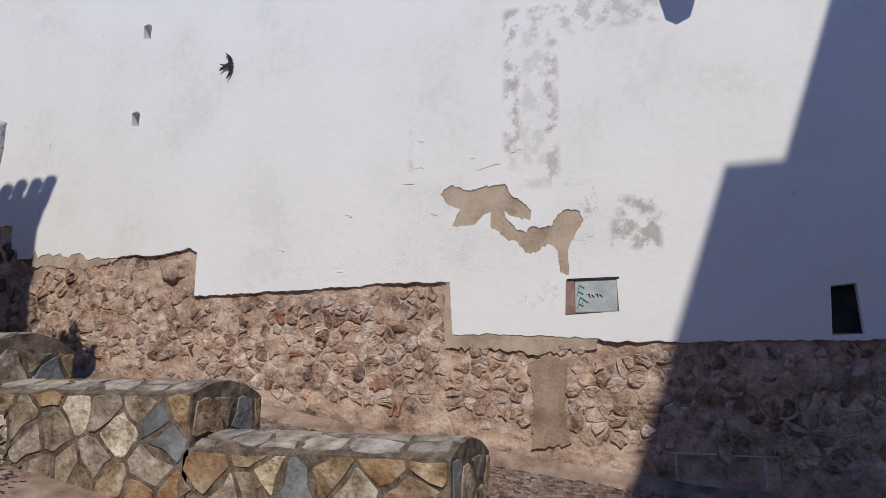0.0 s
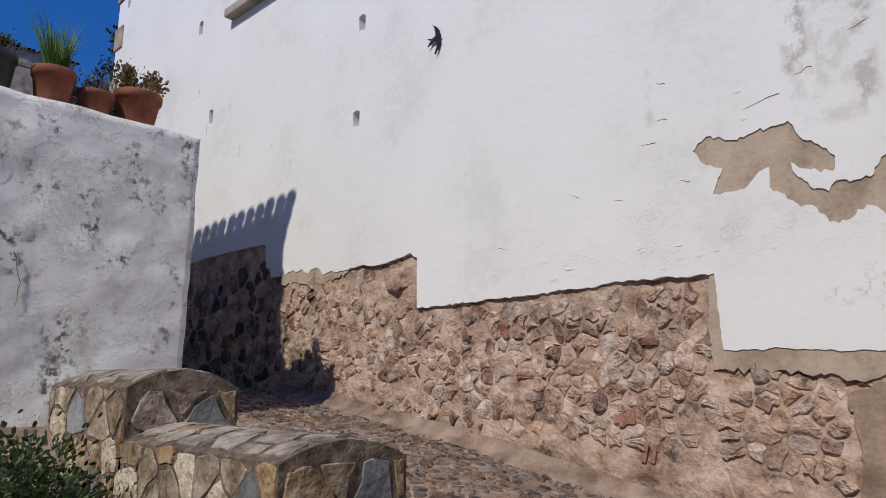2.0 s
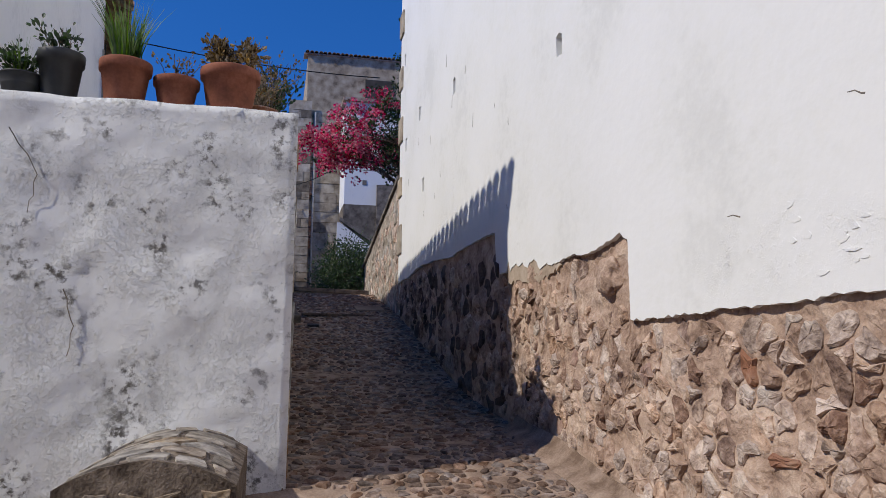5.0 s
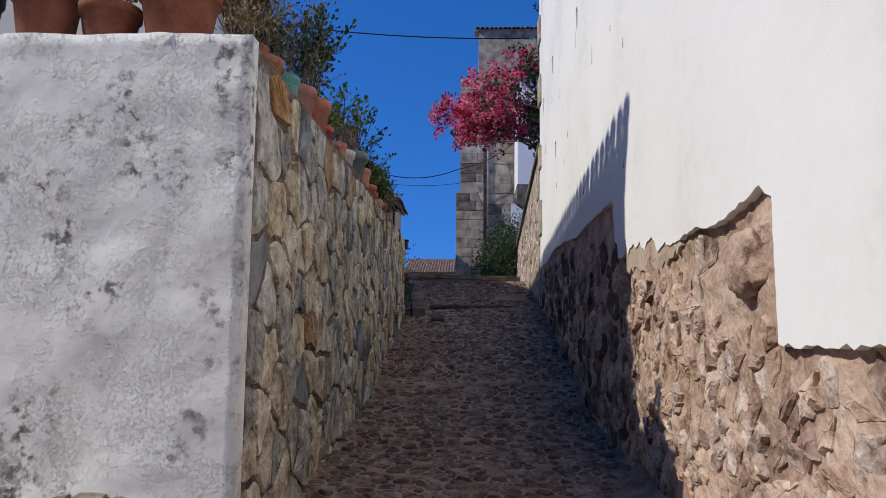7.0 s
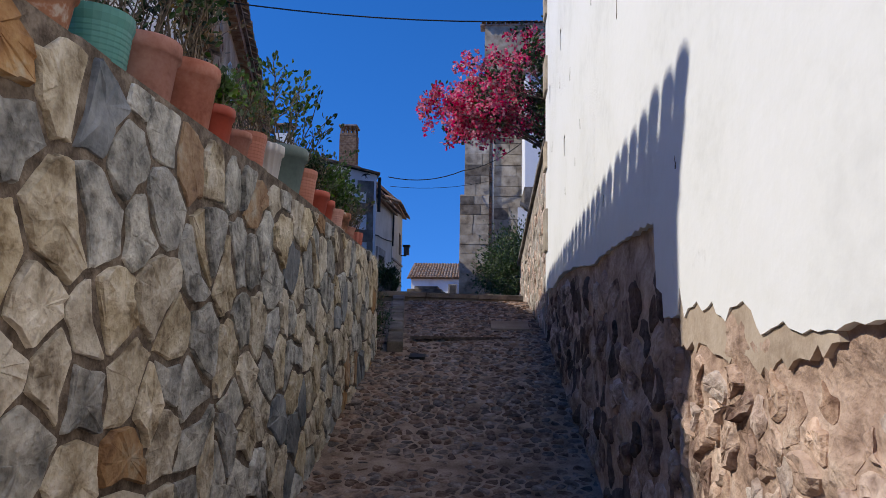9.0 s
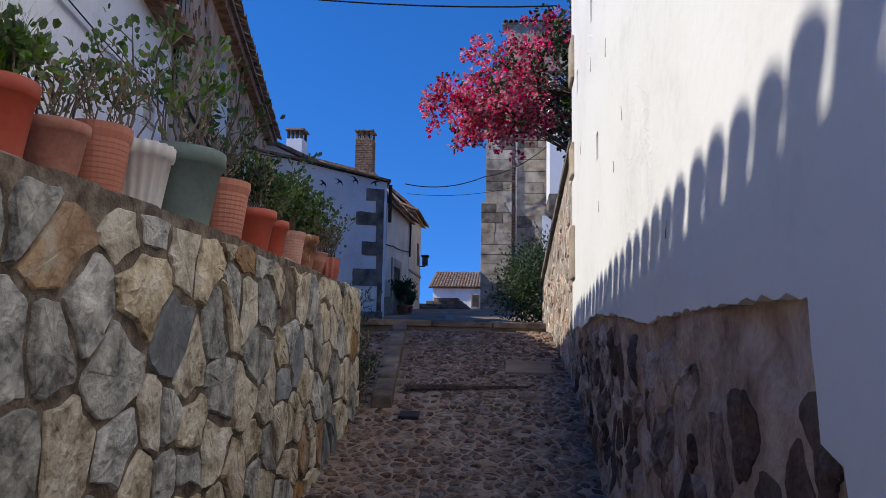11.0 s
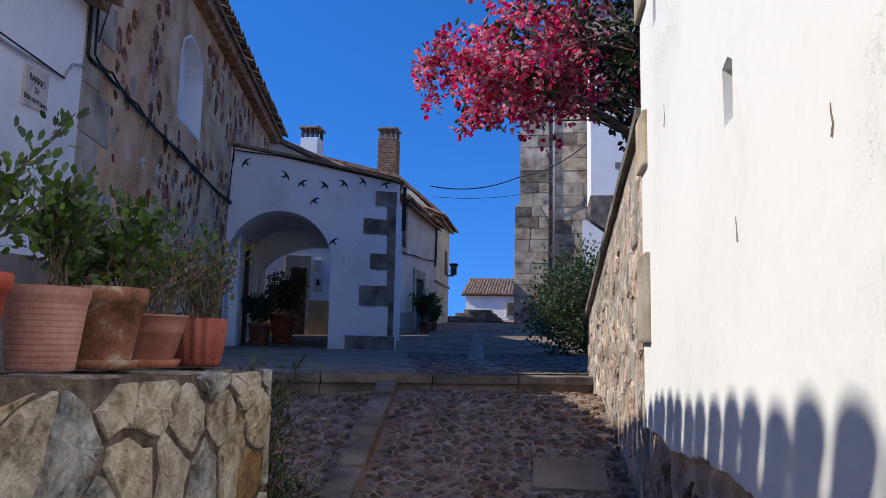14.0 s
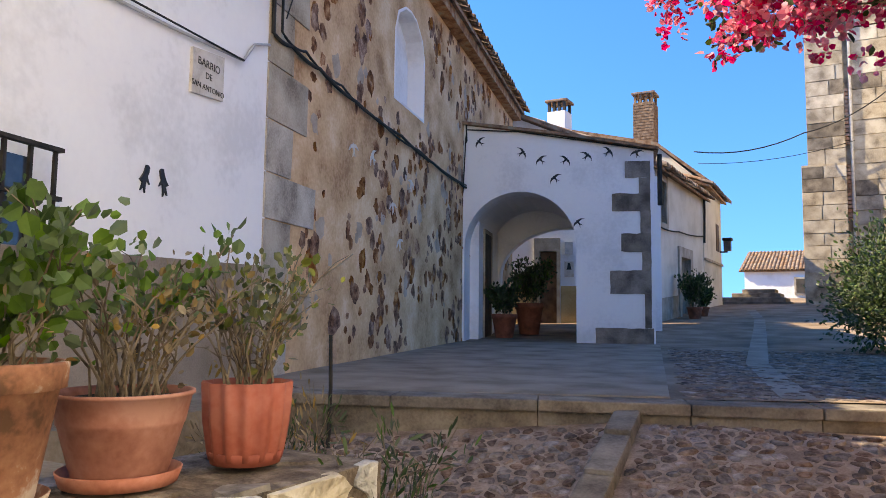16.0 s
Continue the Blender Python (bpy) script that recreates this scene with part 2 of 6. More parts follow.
M["orange_plastic"] = material("orange plastic", [(0.36, 0.115, 0.07), (0.41, 0.14, 0.09), (0.45, 0.17, 0.11)], 4, 40, 0.55, 0.05, spec=0.5)
M["red_clay"] = material("faded red clay", [(0.25, 0.06, 0.04), (0.33, 0.085, 0.058), (0.39, 0.13, 0.095)], 7, 50, 0.7, 0.2, dist=0.004)
M["green_plastic"] = material("grey green plastic", [(0.11, 0.15, 0.14), (0.15, 0.20, 0.185), (0.18, 0.23, 0.21)], 4, 40, 0.55, 0.05, spec=0.5)
M["teal_plastic"] = material("teal plastic", [(0.035, 0.15, 0.13), (0.05, 0.20, 0.175), (0.06, 0.23, 0.2)], 4, 40, 0.5, 0.05, spec=0.5)
M["white_plastic"] = material("white plastic", [(0.5, 0.46, 0.44), (0.6, 0.56, 0.54), (0.66, 0.62, 0.6)], 4, 40, 0.55, 0.05, spec=0.5)
M["black_plastic"] = material("black plastic", [(0.02, 0.02, 0.02), (0.04, 0.04, 0.04)], 4, 40, 0.5, 0.05, spec=0.5)
M["soil"] = material("potting soil", [(0.02, 0.015, 0.01), (0.06, 0.045, 0.03)], 20, 80, 1.0, 1.0)
M["leaf"] = material("leaf", [(0.045, 0.088, 0.02), (0.085, 0.155, 0.035), (0.165, 0.25, 0.065)], 6, 30, 0.55, 0.1, per_piece=0.3, translucent=0.3, spec=0.4)
M["leaf_bush"] = material("oleander leaf", [(0.028, 0.052, 0.02), (0.06, 0.10, 0.036), (0.13, 0.175, 0.075)], 6, 30, 0.55, 0.1, per_piece=0.3, translucent=0.25)
M["leaf_olive"] = material("olive leaf", [(0.06, 0.07, 0.022), (0.115, 0.13, 0.04), (0.20, 0.20, 0.07)], 6, 30, 0.6, 0.1, per_piece=0.3, translucent=0.3)
M["leaf_dark"] = material("dark leaf", [(0.016, 0.036, 0.012), (0.035, 0.07, 0.02), (0.07, 0.115, 0.032)], 6, 30, 0.5, 0.1, per_piece=0.35, translucent=0.25, spec=0.4)
M["leaf_dry"] = material("dry leaf", [(0.12, 0.08, 0.04), (0.22, 0.15, 0.07), (0.35, 0.25, 0.12)], 6, 30, 0.8, 0.1, per_piece=0.3, translucent=0.2)
M["grass_blade"] = material("grass blade", [(0.06, 0.13, 0.02), (0.12, 0.22, 0.04), (0.20, 0.30, 0.07)], 8, 30, 0.5, 0.05, per_piece=0.25, translucent=0.35)
M["bract"] = material("bougainvillea bract", [(0.56, 0.04, 0.115), (0.74, 0.08, 0.19), (0.86, 0.17, 0.30)], 3, 20, 0.7, 0.05, per_piece=0.3, translucent=0.45)
M["petal"] = material("orange petal", [(0.7, 0.30, 0.05), (0.8, 0.42, 0.08)], 3, 20, 0.7, 0.05, translucent=0.3)
M["twig"] = material("twig", [(0.07, 0.05, 0.035), (0.16, 0.12, 0.085), (0.24, 0.19, 0.14)], 12, 60, 0.95, 0.5)
M["iron"] = material("black iron", [(0.015, 0.014, 0.013), (0.045, 0.038, 0.033)], 10, 60, 0.7, 0.2, metal=0.2)
M["cable"] = material("black cable", [(0.012, 0.012, 0.012), (0.03, 0.028, 0.025)], 10, 60, 0.7, 0.1)
M["grey_cable"] = material("grey conduit", [(0.35, 0.35, 0.35), (0.45, 0.45, 0.45)], 10, 60, 0.6, 0.1)
M["bird_black"] = material("black paint", [(0.012, 0.014, 0.018), (0.03, 0.035, 0.04)], 10, 60, 0.6, 0.1)
M["bird_white"] = material("white paint", [(0.55, 0.5, 0.45), (0.7, 0.66, 0.6)], 10, 60, 0.7, 0.1)
M["wood"] = material("dark door wood", [(0.05, 0.028, 0.015), (0.09, 0.05, 0.028), (0.13, 0.08, 0.045)], 5, 60, 0.7, 0.3)
M["door_brown"] = material("brown door wood", [(0.09, 0.045, 0.024), (0.15, 0.082, 0.045), (0.21, 0.125, 0.072)], 5, 60, 0.7, 0.3)
M["garden_mortar"] = material("grey tan mortar", [(0.22, 0.18, 0.145), (0.36, 0.31, 0.26), (0.46, 0.41, 0.355)], 6, 40, 0.97, 0.9, dist=0.03)
M["ochre"] = material("ochre render", [(0.42, 0.27, 0.11), (0.52, 0.36, 0.17), (0.58, 0.42, 0.22)], 2, 30, 0.95, 0.3)
M["cream"] = material("cream render", [(0.50, 0.46, 0.38), (0.60, 0.56, 0.48), (0.66, 0.62, 0.55)], 1.4, 25, 0.95, 0.3)
M["stone_trim"] = material("stone trim", [(0.26, 0.22, 0.17), (0.36, 0.31, 0.25), (0.44, 0.39, 0.32)], 4, 40, 0.92, 0.5, per_piece=0.1)
M["sign"] = material("ceramic sign", [(0.42, 0.38, 0.32), (0.55, 0.50, 0.44), (0.6, 0.56, 0.5)], 10, 60, 0.6, 0.1)
M["ink"] = material("dark lettering", [(0.03, 0.025, 0.02), (0.06, 0.05, 0.04)], 10, 60, 0.8, 0.0)
M["meter_grey"] = material("grey painted metal", [(0.34, 0.37, 0.38), (0.44, 0.47, 0.48), (0.5, 0.53, 0.53)], 8, 60, 0.55, 0.1, metal=0.2)
M["spray_green"] = material("green spray paint", [(0.10, 0.36, 0.26), (0.16, 0.44, 0.33)], 14, 60, 0.7, 0.0)
M["brick"] = material("brick", [(0.22, 0.115, 0.08), (0.32, 0.18, 0.13), (0.38, 0.25, 0.19)], 10, 60, 0.95, 0.5, per_piece=0.2)
M["old_brick"] = material("weathered brown brick", [(0.13, 0.075, 0.045), (0.22, 0.14, 0.09), (0.31, 0.215, 0.145)], 9, 40, 0.95, 0.7)
M["pane"] = material("window glass", [(0.02, 0.025, 0.03), (0.05, 0.06, 0.07)], 3, 20, 0.08, 0.0, spec=0.6)
M["dark"] = material("dark interior plaster", [(0.05, 0.045, 0.04), (0.09, 0.08, 0.07)], 3, 20, 0.95, 0.2)
M["cap_board"] = material("cement coping", [(0.10, 0.09, 0.08), (0.18, 0.16, 0.14), (0.26, 0.23, 0.20)], 5, 60, 0.95, 0.5)
M["flag_pale"] = material("pale cap stone", [(0.13, 0.11, 0.092), (0.23, 0.20, 0.168), (0.33, 0.29, 0.248), (0.45, 0.405, 0.35)], 8, 40, 0.9, 1.0, per_piece=0.22, dist=0.03)
M["damp_render"] = material("damp stained render", [(0.20, 0.14, 0.10), (0.30, 0.215, 0.16), (0.39, 0.285, 0.215)], 5, 40, 0.97, 0.6)
# ---- mesh helpers ----
def mesh_object(name, verts, faces, mat, parent=None, label="", smooth=False):
    me = bpy.data.meshes.new(name)
    me.from_pydata([tuple(v) for v in verts], [], [tuple(f) for f in faces])
    me.materials.append(mat)
    if smooth:
        me.polygons.foreach_set("use_smooth", [True] * len(me.polygons))
    me.update()
    ob = new(name, me)
    if parent is not None:
        ob.parent = parent
    if label:
        ob["label"] = label
    return ob


def part(name, bm, mat, parent=None, label="", smooth=False):
    me = bpy.data.meshes.new(name)
    bmesh.ops.recalc_face_normals(bm, faces=bm.faces)
    bm.to_mesh(me)
    bm.free()
    me.materials.append(mat)
    if smooth:
        me.polygons.foreach_set("use_smooth", [True] * len(me.polygons))
    ob = new(name, me)
    if parent is not None:
        ob.parent = parent
    if label:
        ob["label"] = label
    return ob


def thing(name, label, category, at=(0, 0, 0), rz=0, group="", kind=""):
    ob = new(name)
    ob.empty_display_size = 0.1
    ob.matrix_world = pose(*at, 0, 0, rz)
    return tagged(ob, label, category, group, kind)


def add_box(bm, lo, hi, bevel=0.0, m=None):
    c = [(a + b) / 2 for a, b in zip(lo, hi)]
    s = [abs(b - a) for a, b in zip(lo, hi)]
    mat = Matrix.Translation(c) @ Matrix.Diagonal((*s, 1))
    r = bmesh.ops.create_cube(bm, size=1.0, matrix=(m @ mat) if m is not None else mat)
    if bevel:
        edges = list({e for v in r["verts"] for e in v.link_edges})
        bmesh.ops.bevel(bm, geom=edges, offset=bevel, segments=2, affect="EDGES", profile=0.6)


def box(name, lo, hi, mat, parent=None, label="", bevel=0.0, m=None):
    bm = bmesh.new()
    add_box(bm, lo, hi, bevel, m)
    return part(name, bm, mat, parent, label)


def add_lathe(bm, profile, n=28, center=(0, 0, 0), flute=0.0, flutes=0):
    rings = []
    for r, z in profile:
        ring = []
        for i in range(n):
            a = 2 * math.pi * i / n
            rr = r * (1 + flute * math.cos(flutes * a)) if flutes else r
            ring.append(bm.verts.new((center[0] + rr * math.cos(a), center[1] + rr * math.sin(a), center[2] + z)))
        rings.append(ring)
    for p, q in zip(rings, rings[1:]):
        for i in range(n):
            bm.faces.new((p[i], p[(i + 1) % n], q[(i + 1) % n], q[i]))
    return rings


def add_tube(bm, pts, r0, r1=None, n=5):
    r1 = r0 if r1 is None else r1
    pts = [Vector(p) for p in pts]
    rings = []
    for i, p in enumerate(pts):
        d = (pts[min(i + 1, len(pts) - 1)] - pts[max(i - 1, 0)]).normalized()
        u = d.cross(Vector((0, 0, 1)) if abs(d.z) < 0.9 else Vector((1, 0, 0))).normalized()
        v = d.cross(u)
        r = r0 + (r1 - r0) * i / max(1, len(pts) - 1)
        rings.append([bm.verts.new(p + r * (math.cos(2 * math.pi * k / n) * u + math.sin(2 * math.pi * k / n) * v)) for k in range(n)])
    for p, q in zip(rings, rings[1:]):
        for i in range(n):
            bm.faces.new((p[i], p[(i + 1) % n], q[(i + 1) % n], q[i]))
    bm.faces.new(rings[0][::-1])
    bm.faces.new(rings[-1])


def add_prism(bm, poly, to3, d0, d1, holes=()):
    """Solid from a flat outline with holes: to3(u, v, d) gives the place; from depth d0 (face) to d1 (back)."""
    loops = [poly, *holes]
    front, edges, pairs = [], [], []
    for lp in loops:
        vs = [bm.verts.new(to3(u, v, d0)) for u, v in lp]
        bs = [bm.verts.new(to3(u, v, d1)) for u, v in lp]
        for i in range(len(vs)):
            j = (i + 1) % len(vs)
            bm.faces.new((vs[i], vs[j], bs[j], bs[i]))
            edges.append(bm.edges.get((vs[i], vs[j])))
            pairs.append(bm.edges.get((bs[i], bs[j])))
    bmesh.ops.triangle_fill(bm, use_beauty=False, use_dissolve=False, edges=edges)
    bmesh.ops.triangle_fill(bm, use_beauty=False, use_dissolve=False, edges=pairs)


def prism(name, poly, to3, d0, d1, mat, parent=None, label="", holes=()):
    bm = bmesh.new()
    add_prism(bm, poly, to3, d0, d1, holes)
    return part(name, bm, mat, parent, label)


def rough_line(pts, step=0.08, amp=0.02, rnd=random):
    """A line through pts broken into short, uneven steps."""
    out = []
    for (a, b), (c, d) in zip(pts, pts[1:]):
        k = max(1, int(math.hypot(c - a, d - b) / step))
        for i in range(k):
            f = i / k
            j = amp if 0 < i else amp * 0.4
            out.append((a + (c - a) * f + rnd.uniform(-j, j) * 0.5, b + (d - b) * f + rnd.uniform(-j, j)))
    out.append(pts[-1])
    return out


def curve_z(table, y):
    return float(np.interp(y, [p[0] for p in table], [p[1] for p in table]))


def clip_poly(poly, p, nrm):
    out = []
    for i in range(len(poly)):
        a, b = poly[i], poly[(i + 1) % len(poly)]
        da = (a[0] - p[0]) * nrm[0] + (a[1] - p[1]) * nrm[1]
        db = (b[0] - p[0]) * nrm[0] + (b[1] - p[1]) * nrm[1]
        if da <= 0:
            out.append(a)
        if da * db < 0:
            f = da / (da - db)
            out.append((a[0] + (b[0] - a[0]) * f, a[1] + (b[1] - a[1]) * f))
    return out


def stone_cells(u0, u1, v0, v1, du, dv, rnd, gap=0.012, jitter=0.42, keep=1.0):
    """Outlines of irregular stones that fill a rectangle, as cells round jittered seeds."""
    nu, nv = max(1, round((u1 - u0) / du)), max(1, round((v1 - v0) / dv))
    seeds = {}
    for i in range(-2, nu + 2):
        for j in range(-2, nv + 2):
            seeds[i, j] = (u0 + (i + 0.5 + (0.5 if j % 2 else 0) + rnd.uniform(-jitter, jitter)) * du,
                           v0 + (j + 0.5 + rnd.uniform(-jitter, jitter)) * dv)
    cells = []
    for i in range(-1, nu + 1):
        for j in range(-1, nv + 1):
            s = seeds[i, j]
            poly = [(s[0] - du * 2, s[1] - dv * 2), (s[0] + du * 2, s[1] - dv * 2), (s[0] + du * 2, s[1] + dv * 2), (s[0] - du * 2, s[1] + dv * 2)]
            for a in range(-2, 3):
                for b in range(-2, 3):
                    q = seeds.get((i + a, j + b))
                    if q is None or (a == 0 and b == 0):
                        continue
                    nx, ny = q[0] - s[0], q[1] - s[1]
                    ln = math.hypot(nx, ny)
                    nx, ny = nx / ln, ny / ln
                    mid = ((s[0] + q[0]) / 2 - nx * gap, (s[1] + q[1]) / 2 - ny * gap)
                    poly = clip_poly(poly, mid, (nx, ny))
                    if len(poly) < 3:
                        break
                if len(poly) < 3:
                    break
            for p, nrm in (((u0, 0), (-1, 0)), ((u1, 0), (1, 0)), ((0, v0), (0, -1)), ((0, v1), (0, 1))):
                if len(poly) >= 3:
                    poly = clip_poly(poly, p, nrm)
            if len(poly) >= 3 and rnd.random() < keep:
                area = 0.5 * abs(sum(poly[k][0] * poly[(k + 1) % len(poly)][1] - poly[(k + 1) % len(poly)][0] * poly[k][1] for k in range(len(poly))))
                if area > 0.12 * du * dv:
                    cells.append(poly)
    return cells


def round_poly(poly, f=0.22):
    out = []
    for i in range(len(poly)):
        a, b = poly[i], poly[(i + 1) % len(poly)]
        out.append((a[0] + (b[0] - a[0]) * f, a[1] + (b[1] - a[1]) * f))
        out.append((a[0] + (b[0] - a[0]) * (1 - f), a[1] + (b[1] - a[1]) * (1 - f)))
    return out


def jagged(poly, rnd, j):
    out = []
    for i in range(len(poly)):
        a, b = poly[i], poly[(i + 1) % len(poly)]
        L = math.hypot(b[0] - a[0], b[1] - a[1])
        out.append(a)
        if L > 0.05:
            k = rnd.uniform(0.35, 0.65)
            q = rnd.uniform(-j, j) * L
            out.append((a[0] + (b[0] - a[0]) * k - (b[1] - a[1]) / L * q, a[1] + (b[1] - a[1]) * k + (b[0] - a[0]) / L * q))
    return out


def stone_geometry(poly, to3, proud, back, rnd, inset=0.16, rounding=0.22, tilt=0.25, jag=0.0, rings=0):
    """Vertices and faces of one stone: outline at the back, shoulder and an uneven, slightly tilted face."""
    if jag:
        poly = jagged(poly, rnd, jag)
    p = round_poly(poly, rounding)
    n = len(p)
    cu, cv = sum(q[0] for q in p) / n, sum(q[1] for q in p) / n
    size = max(max(abs(q[0] - cu) for q in p), max(abs(q[1] - cv) for q in p), 1e-3)
    tu, tv = rnd.uniform(-tilt, tilt), rnd.uniform(-tilt, tilt)
    vs, fs = [], []
    steps = [(1.0, -back), (0.97, proud * 0.45), (1 - inset, proud)]
    if rings:
        steps.append(((1 - inset) * 0.5, proud * 1.08))
    for k, (s, d) in enumerate(steps):
        for q in p:
            j = rnd.uniform(-0.04, 0.02) if k else 0
            u, v = cu + (q[0] - cu) * (s + j), cv + (q[1] - cv) * (s + j)
            lean = (tu * (u - cu) + tv * (v - cv)) / size * proud if k >= 2 else 0
            rough = 0.26 if rings and k >= 2 else 0.1
            vs.append(to3(u, v, d + lean + (rnd.uniform(-rough, rough) * proud if k else 0)))
    vs.append(to3(cu, cv, proud * rnd.uniform(0.85, 1.1)))
    m = len(steps) - 1
    for k in range(m):
        for i in range(n):
            j = (i + 1) % n
            fs.append((k * n + i, k * n + j, (k + 1) * n + j, (k + 1) * n + i))
    for i in range(n):
        fs.append((m * n + i, m * n + (i + 1) % n, (m + 1) * n))
    return vs, fs


def lay_stones(cells, to3, parent, mats, rnd, name="stone", proud=(0.015, 0.035), back=0.02, near=None, most=300, keep_joined="stone_rest", shape=dict()):
    """Stones as parts under parent; those past the number allowed are joined, one mesh a material."""
    order = sorted(cells, key=near) if near else cells
    rest = {}
    for k, poly in enumerate(order):
        mat = rnd.choices([m for m, w in mats], [w for m, w in mats])[0]
        vs, fs = stone_geometry(poly, to3, rnd.uniform(*proud), back, rnd, **shape)
        if k < most:
            mesh_object(name, vs, fs, M[mat], parent)
        else:
            V, F = rest.setdefault(mat, ([], []))
            o = len(V)
            V += vs
            F += [tuple(i + o for i in f) for f in fs]
    for mat, (V, F) in rest.items():
        tagged(mesh_object(keep_joined, V, F, M[mat], parent), kind="stuff")


def leaf_mesh(name, places, mat, parent, rnd, size=(0.02, 0.04), width=0.55, up=0.5, fold=0.25, label=""):
    """Many small folded leaves at the places given, each with a direction."""
    V, F = [], []
    for p, d in places:
        d = Vector(d) + Vector((rnd.uniform(-0.7, 0.7), rnd.uniform(-0.7, 0.7), rnd.uniform(-0.5, 0.5) + up))
        d.normalize()
        side = d.cross(Vector((rnd.uniform(-1, 1), rnd.uniform(-1, 1), rnd.uniform(-1, 1))))
        if side.length < 1e-3:
            continue
        side.normalize()
        nrm = d.cross(side)
        L = rnd.uniform(*size)
        w = L * width * 0.5
        p = Vector(p)
        o = len(V)
        q = rnd.uniform(0.75, 1.1)
        V += [p, p + d * L * 0.25 + side * w * 0.75 + nrm * fold * w, p + d * L * 0.68 + side * w * q + nrm * fold * w, p + d * L, p + d * L * 0.66 - side * w + nrm * fold * w, p + d * L * 0.22 - side * w * 0.8 + nrm * fold * w, p + d * L * 0.5]
        F += [(o + k, o + (k + 1) % 6, o + 6) for k in range(6)]
    return tagged(mesh_object(name, V, F, mat, parent, label, smooth=False), kind="stuff")
# ---- ground, street, kerb ----
ALLEY = [(-60, -3.0), (-10, -0.2), (-3, 0.55), (0, 0.86), (0.7, 0.93), (2.8, 1.2), (4.1, 1.43), (6, 1.72), (7.5, 1.85), (8.6, 2.0), (9.3, 2.13), (10.3, 2.4), (11.2, 2.6), (12.5, 2.93), (14, 3.23), (15.0, 3.45), (16, 3.48)]
STREET = [(14, 3.56), (16, 3.6), (22.6, 3.7), (29, 4.1), (35.7, 4.62), (45, 5.0), (60, 5.5), (400, 6.0)]


def kerb_y(x):
    return 15.05 + (x - 4.46) * 0.36


def ground_z(x, y):
    z = curve_z(ALLEY, y) if y < 15.2 else curve_z(STREET, y) - 0.16
    if y < 5.45:
        z -= 0.17 * max(0.0, 5.0 - max(x, -8.0))
    return z


def grid_mesh(xs, ys, zf):
    V = [(x, y, zf(x, y)) for y in ys for x in xs]
    n = len(xs)
    F = [(j * n + i, j * n + i + 1, (j + 1) * n + i + 1, (j + 1) * n + i) for j in range(len(ys) - 1) for i in range(n - 1)]
    return V, F


gx = [-900, -300, -100, -40, -20, -12, -8] + [i * 0.5 for i in range(-14, 18)] + [10, 14, 25, 60, 200, 900]
gy = [-900, -300, -100, -50, -25, -12, -8] + [i * 0.5 for i in range(-12, 36)] + [20, 24, 30, 40, 60, 100, 300, 900]
V, F = grid_mesh(gx, gy, ground_z)
tagged(mesh_object("ground", V, F, M["cobble_mortar"], smooth=True), "brown earth and mortar bed of the cobbled lane", "ground", kind="structure")

# street above the kerb
V, F = [], []
sx = [-4, -2, 0] + [2 + 0.25 * i for i in range(0, 18)] + [7.5, 9, 12]
sv = [0, 0.02, 0.1, 0.25, 0.5, 1, 2, 3, 4.5, 6, 8, 10, 13, 16, 20, 30, 45]
for v in sv:
    for x in sx:
        y = kerb_y(x) + 0.3 + v
        V.append((x, y, curve_z(STREET, y)))
n = len(sx)
F = [(j * n + i, j * n + i + 1, (j + 1) * n + i + 1, (j + 1) * n + i) for j in range(len(sv) - 1) for i in range(n - 1)]
road = tagged(mesh_object("road", V, F, M["asphalt"], smooth=True), "grey worn street paved with small dark setts", "road", kind="structure")

# kerb of long granite blocks across the lane's head
kerb = thing("kerb", "low grey granite kerb step across the cobbled lane", "kerb", kind="structure")
rk = random.Random(5)
x = 1.9
while x < 6.25:
    L = rk.uniform(0.75, 1.0)
    x1 = min(x + L, 6.28)
    a = math.atan2(0.36, 1)
    mid = (x + x1) / 2
    m = pose(mid, kerb_y(mid) + 0.15, 3.5, 0, 0, math.degrees(a))
    w = (x1 - x) / math.cos(a) / 2 - 0.004
    box("kerb_stone", (-w, -0.17, 0.01), (w, 0.16, 0.085 + rk.uniform(-0.004, 0.004)), M["granite_grey"], kerb, bevel=0.012, m=m)
    box("riser_stone", (-w, -0.13, -0.3), (w, 0.16, 0.008), M["granite_grey"], kerb, m=m)
    x = x1

# porch pavement of large slabs
PORCH = [(2.05, 14.5), (4.55, 15.40), (2.9, 22.6), (-0.4, 21.7), (1.2, 15.0)]
def porch_z(x, y):
    return curve_z(STREET, y) + 0.012


bm = bmesh.new()
top = [bm.verts.new((x, y, porch_z(x, y))) for x, y in PORCH]
low = [bm.verts.new((x, y, porch_z(x, y) - 0.1)) for x, y in PORCH]
bm.faces.new(top)
for i in range(5):
    bm.faces.new((top[i], top[(i + 1) % 5], low[(i + 1) % 5], low[i]))
tagged(part("pavement", bm, M["slab"]), "smooth grey concrete pavement before the arch", "pavement", kind="structure")

# ---- tall white house along the lane: rubble base and thick whitewash above ----
def east(u, v, d):
    return (6.3 - d, u, v)


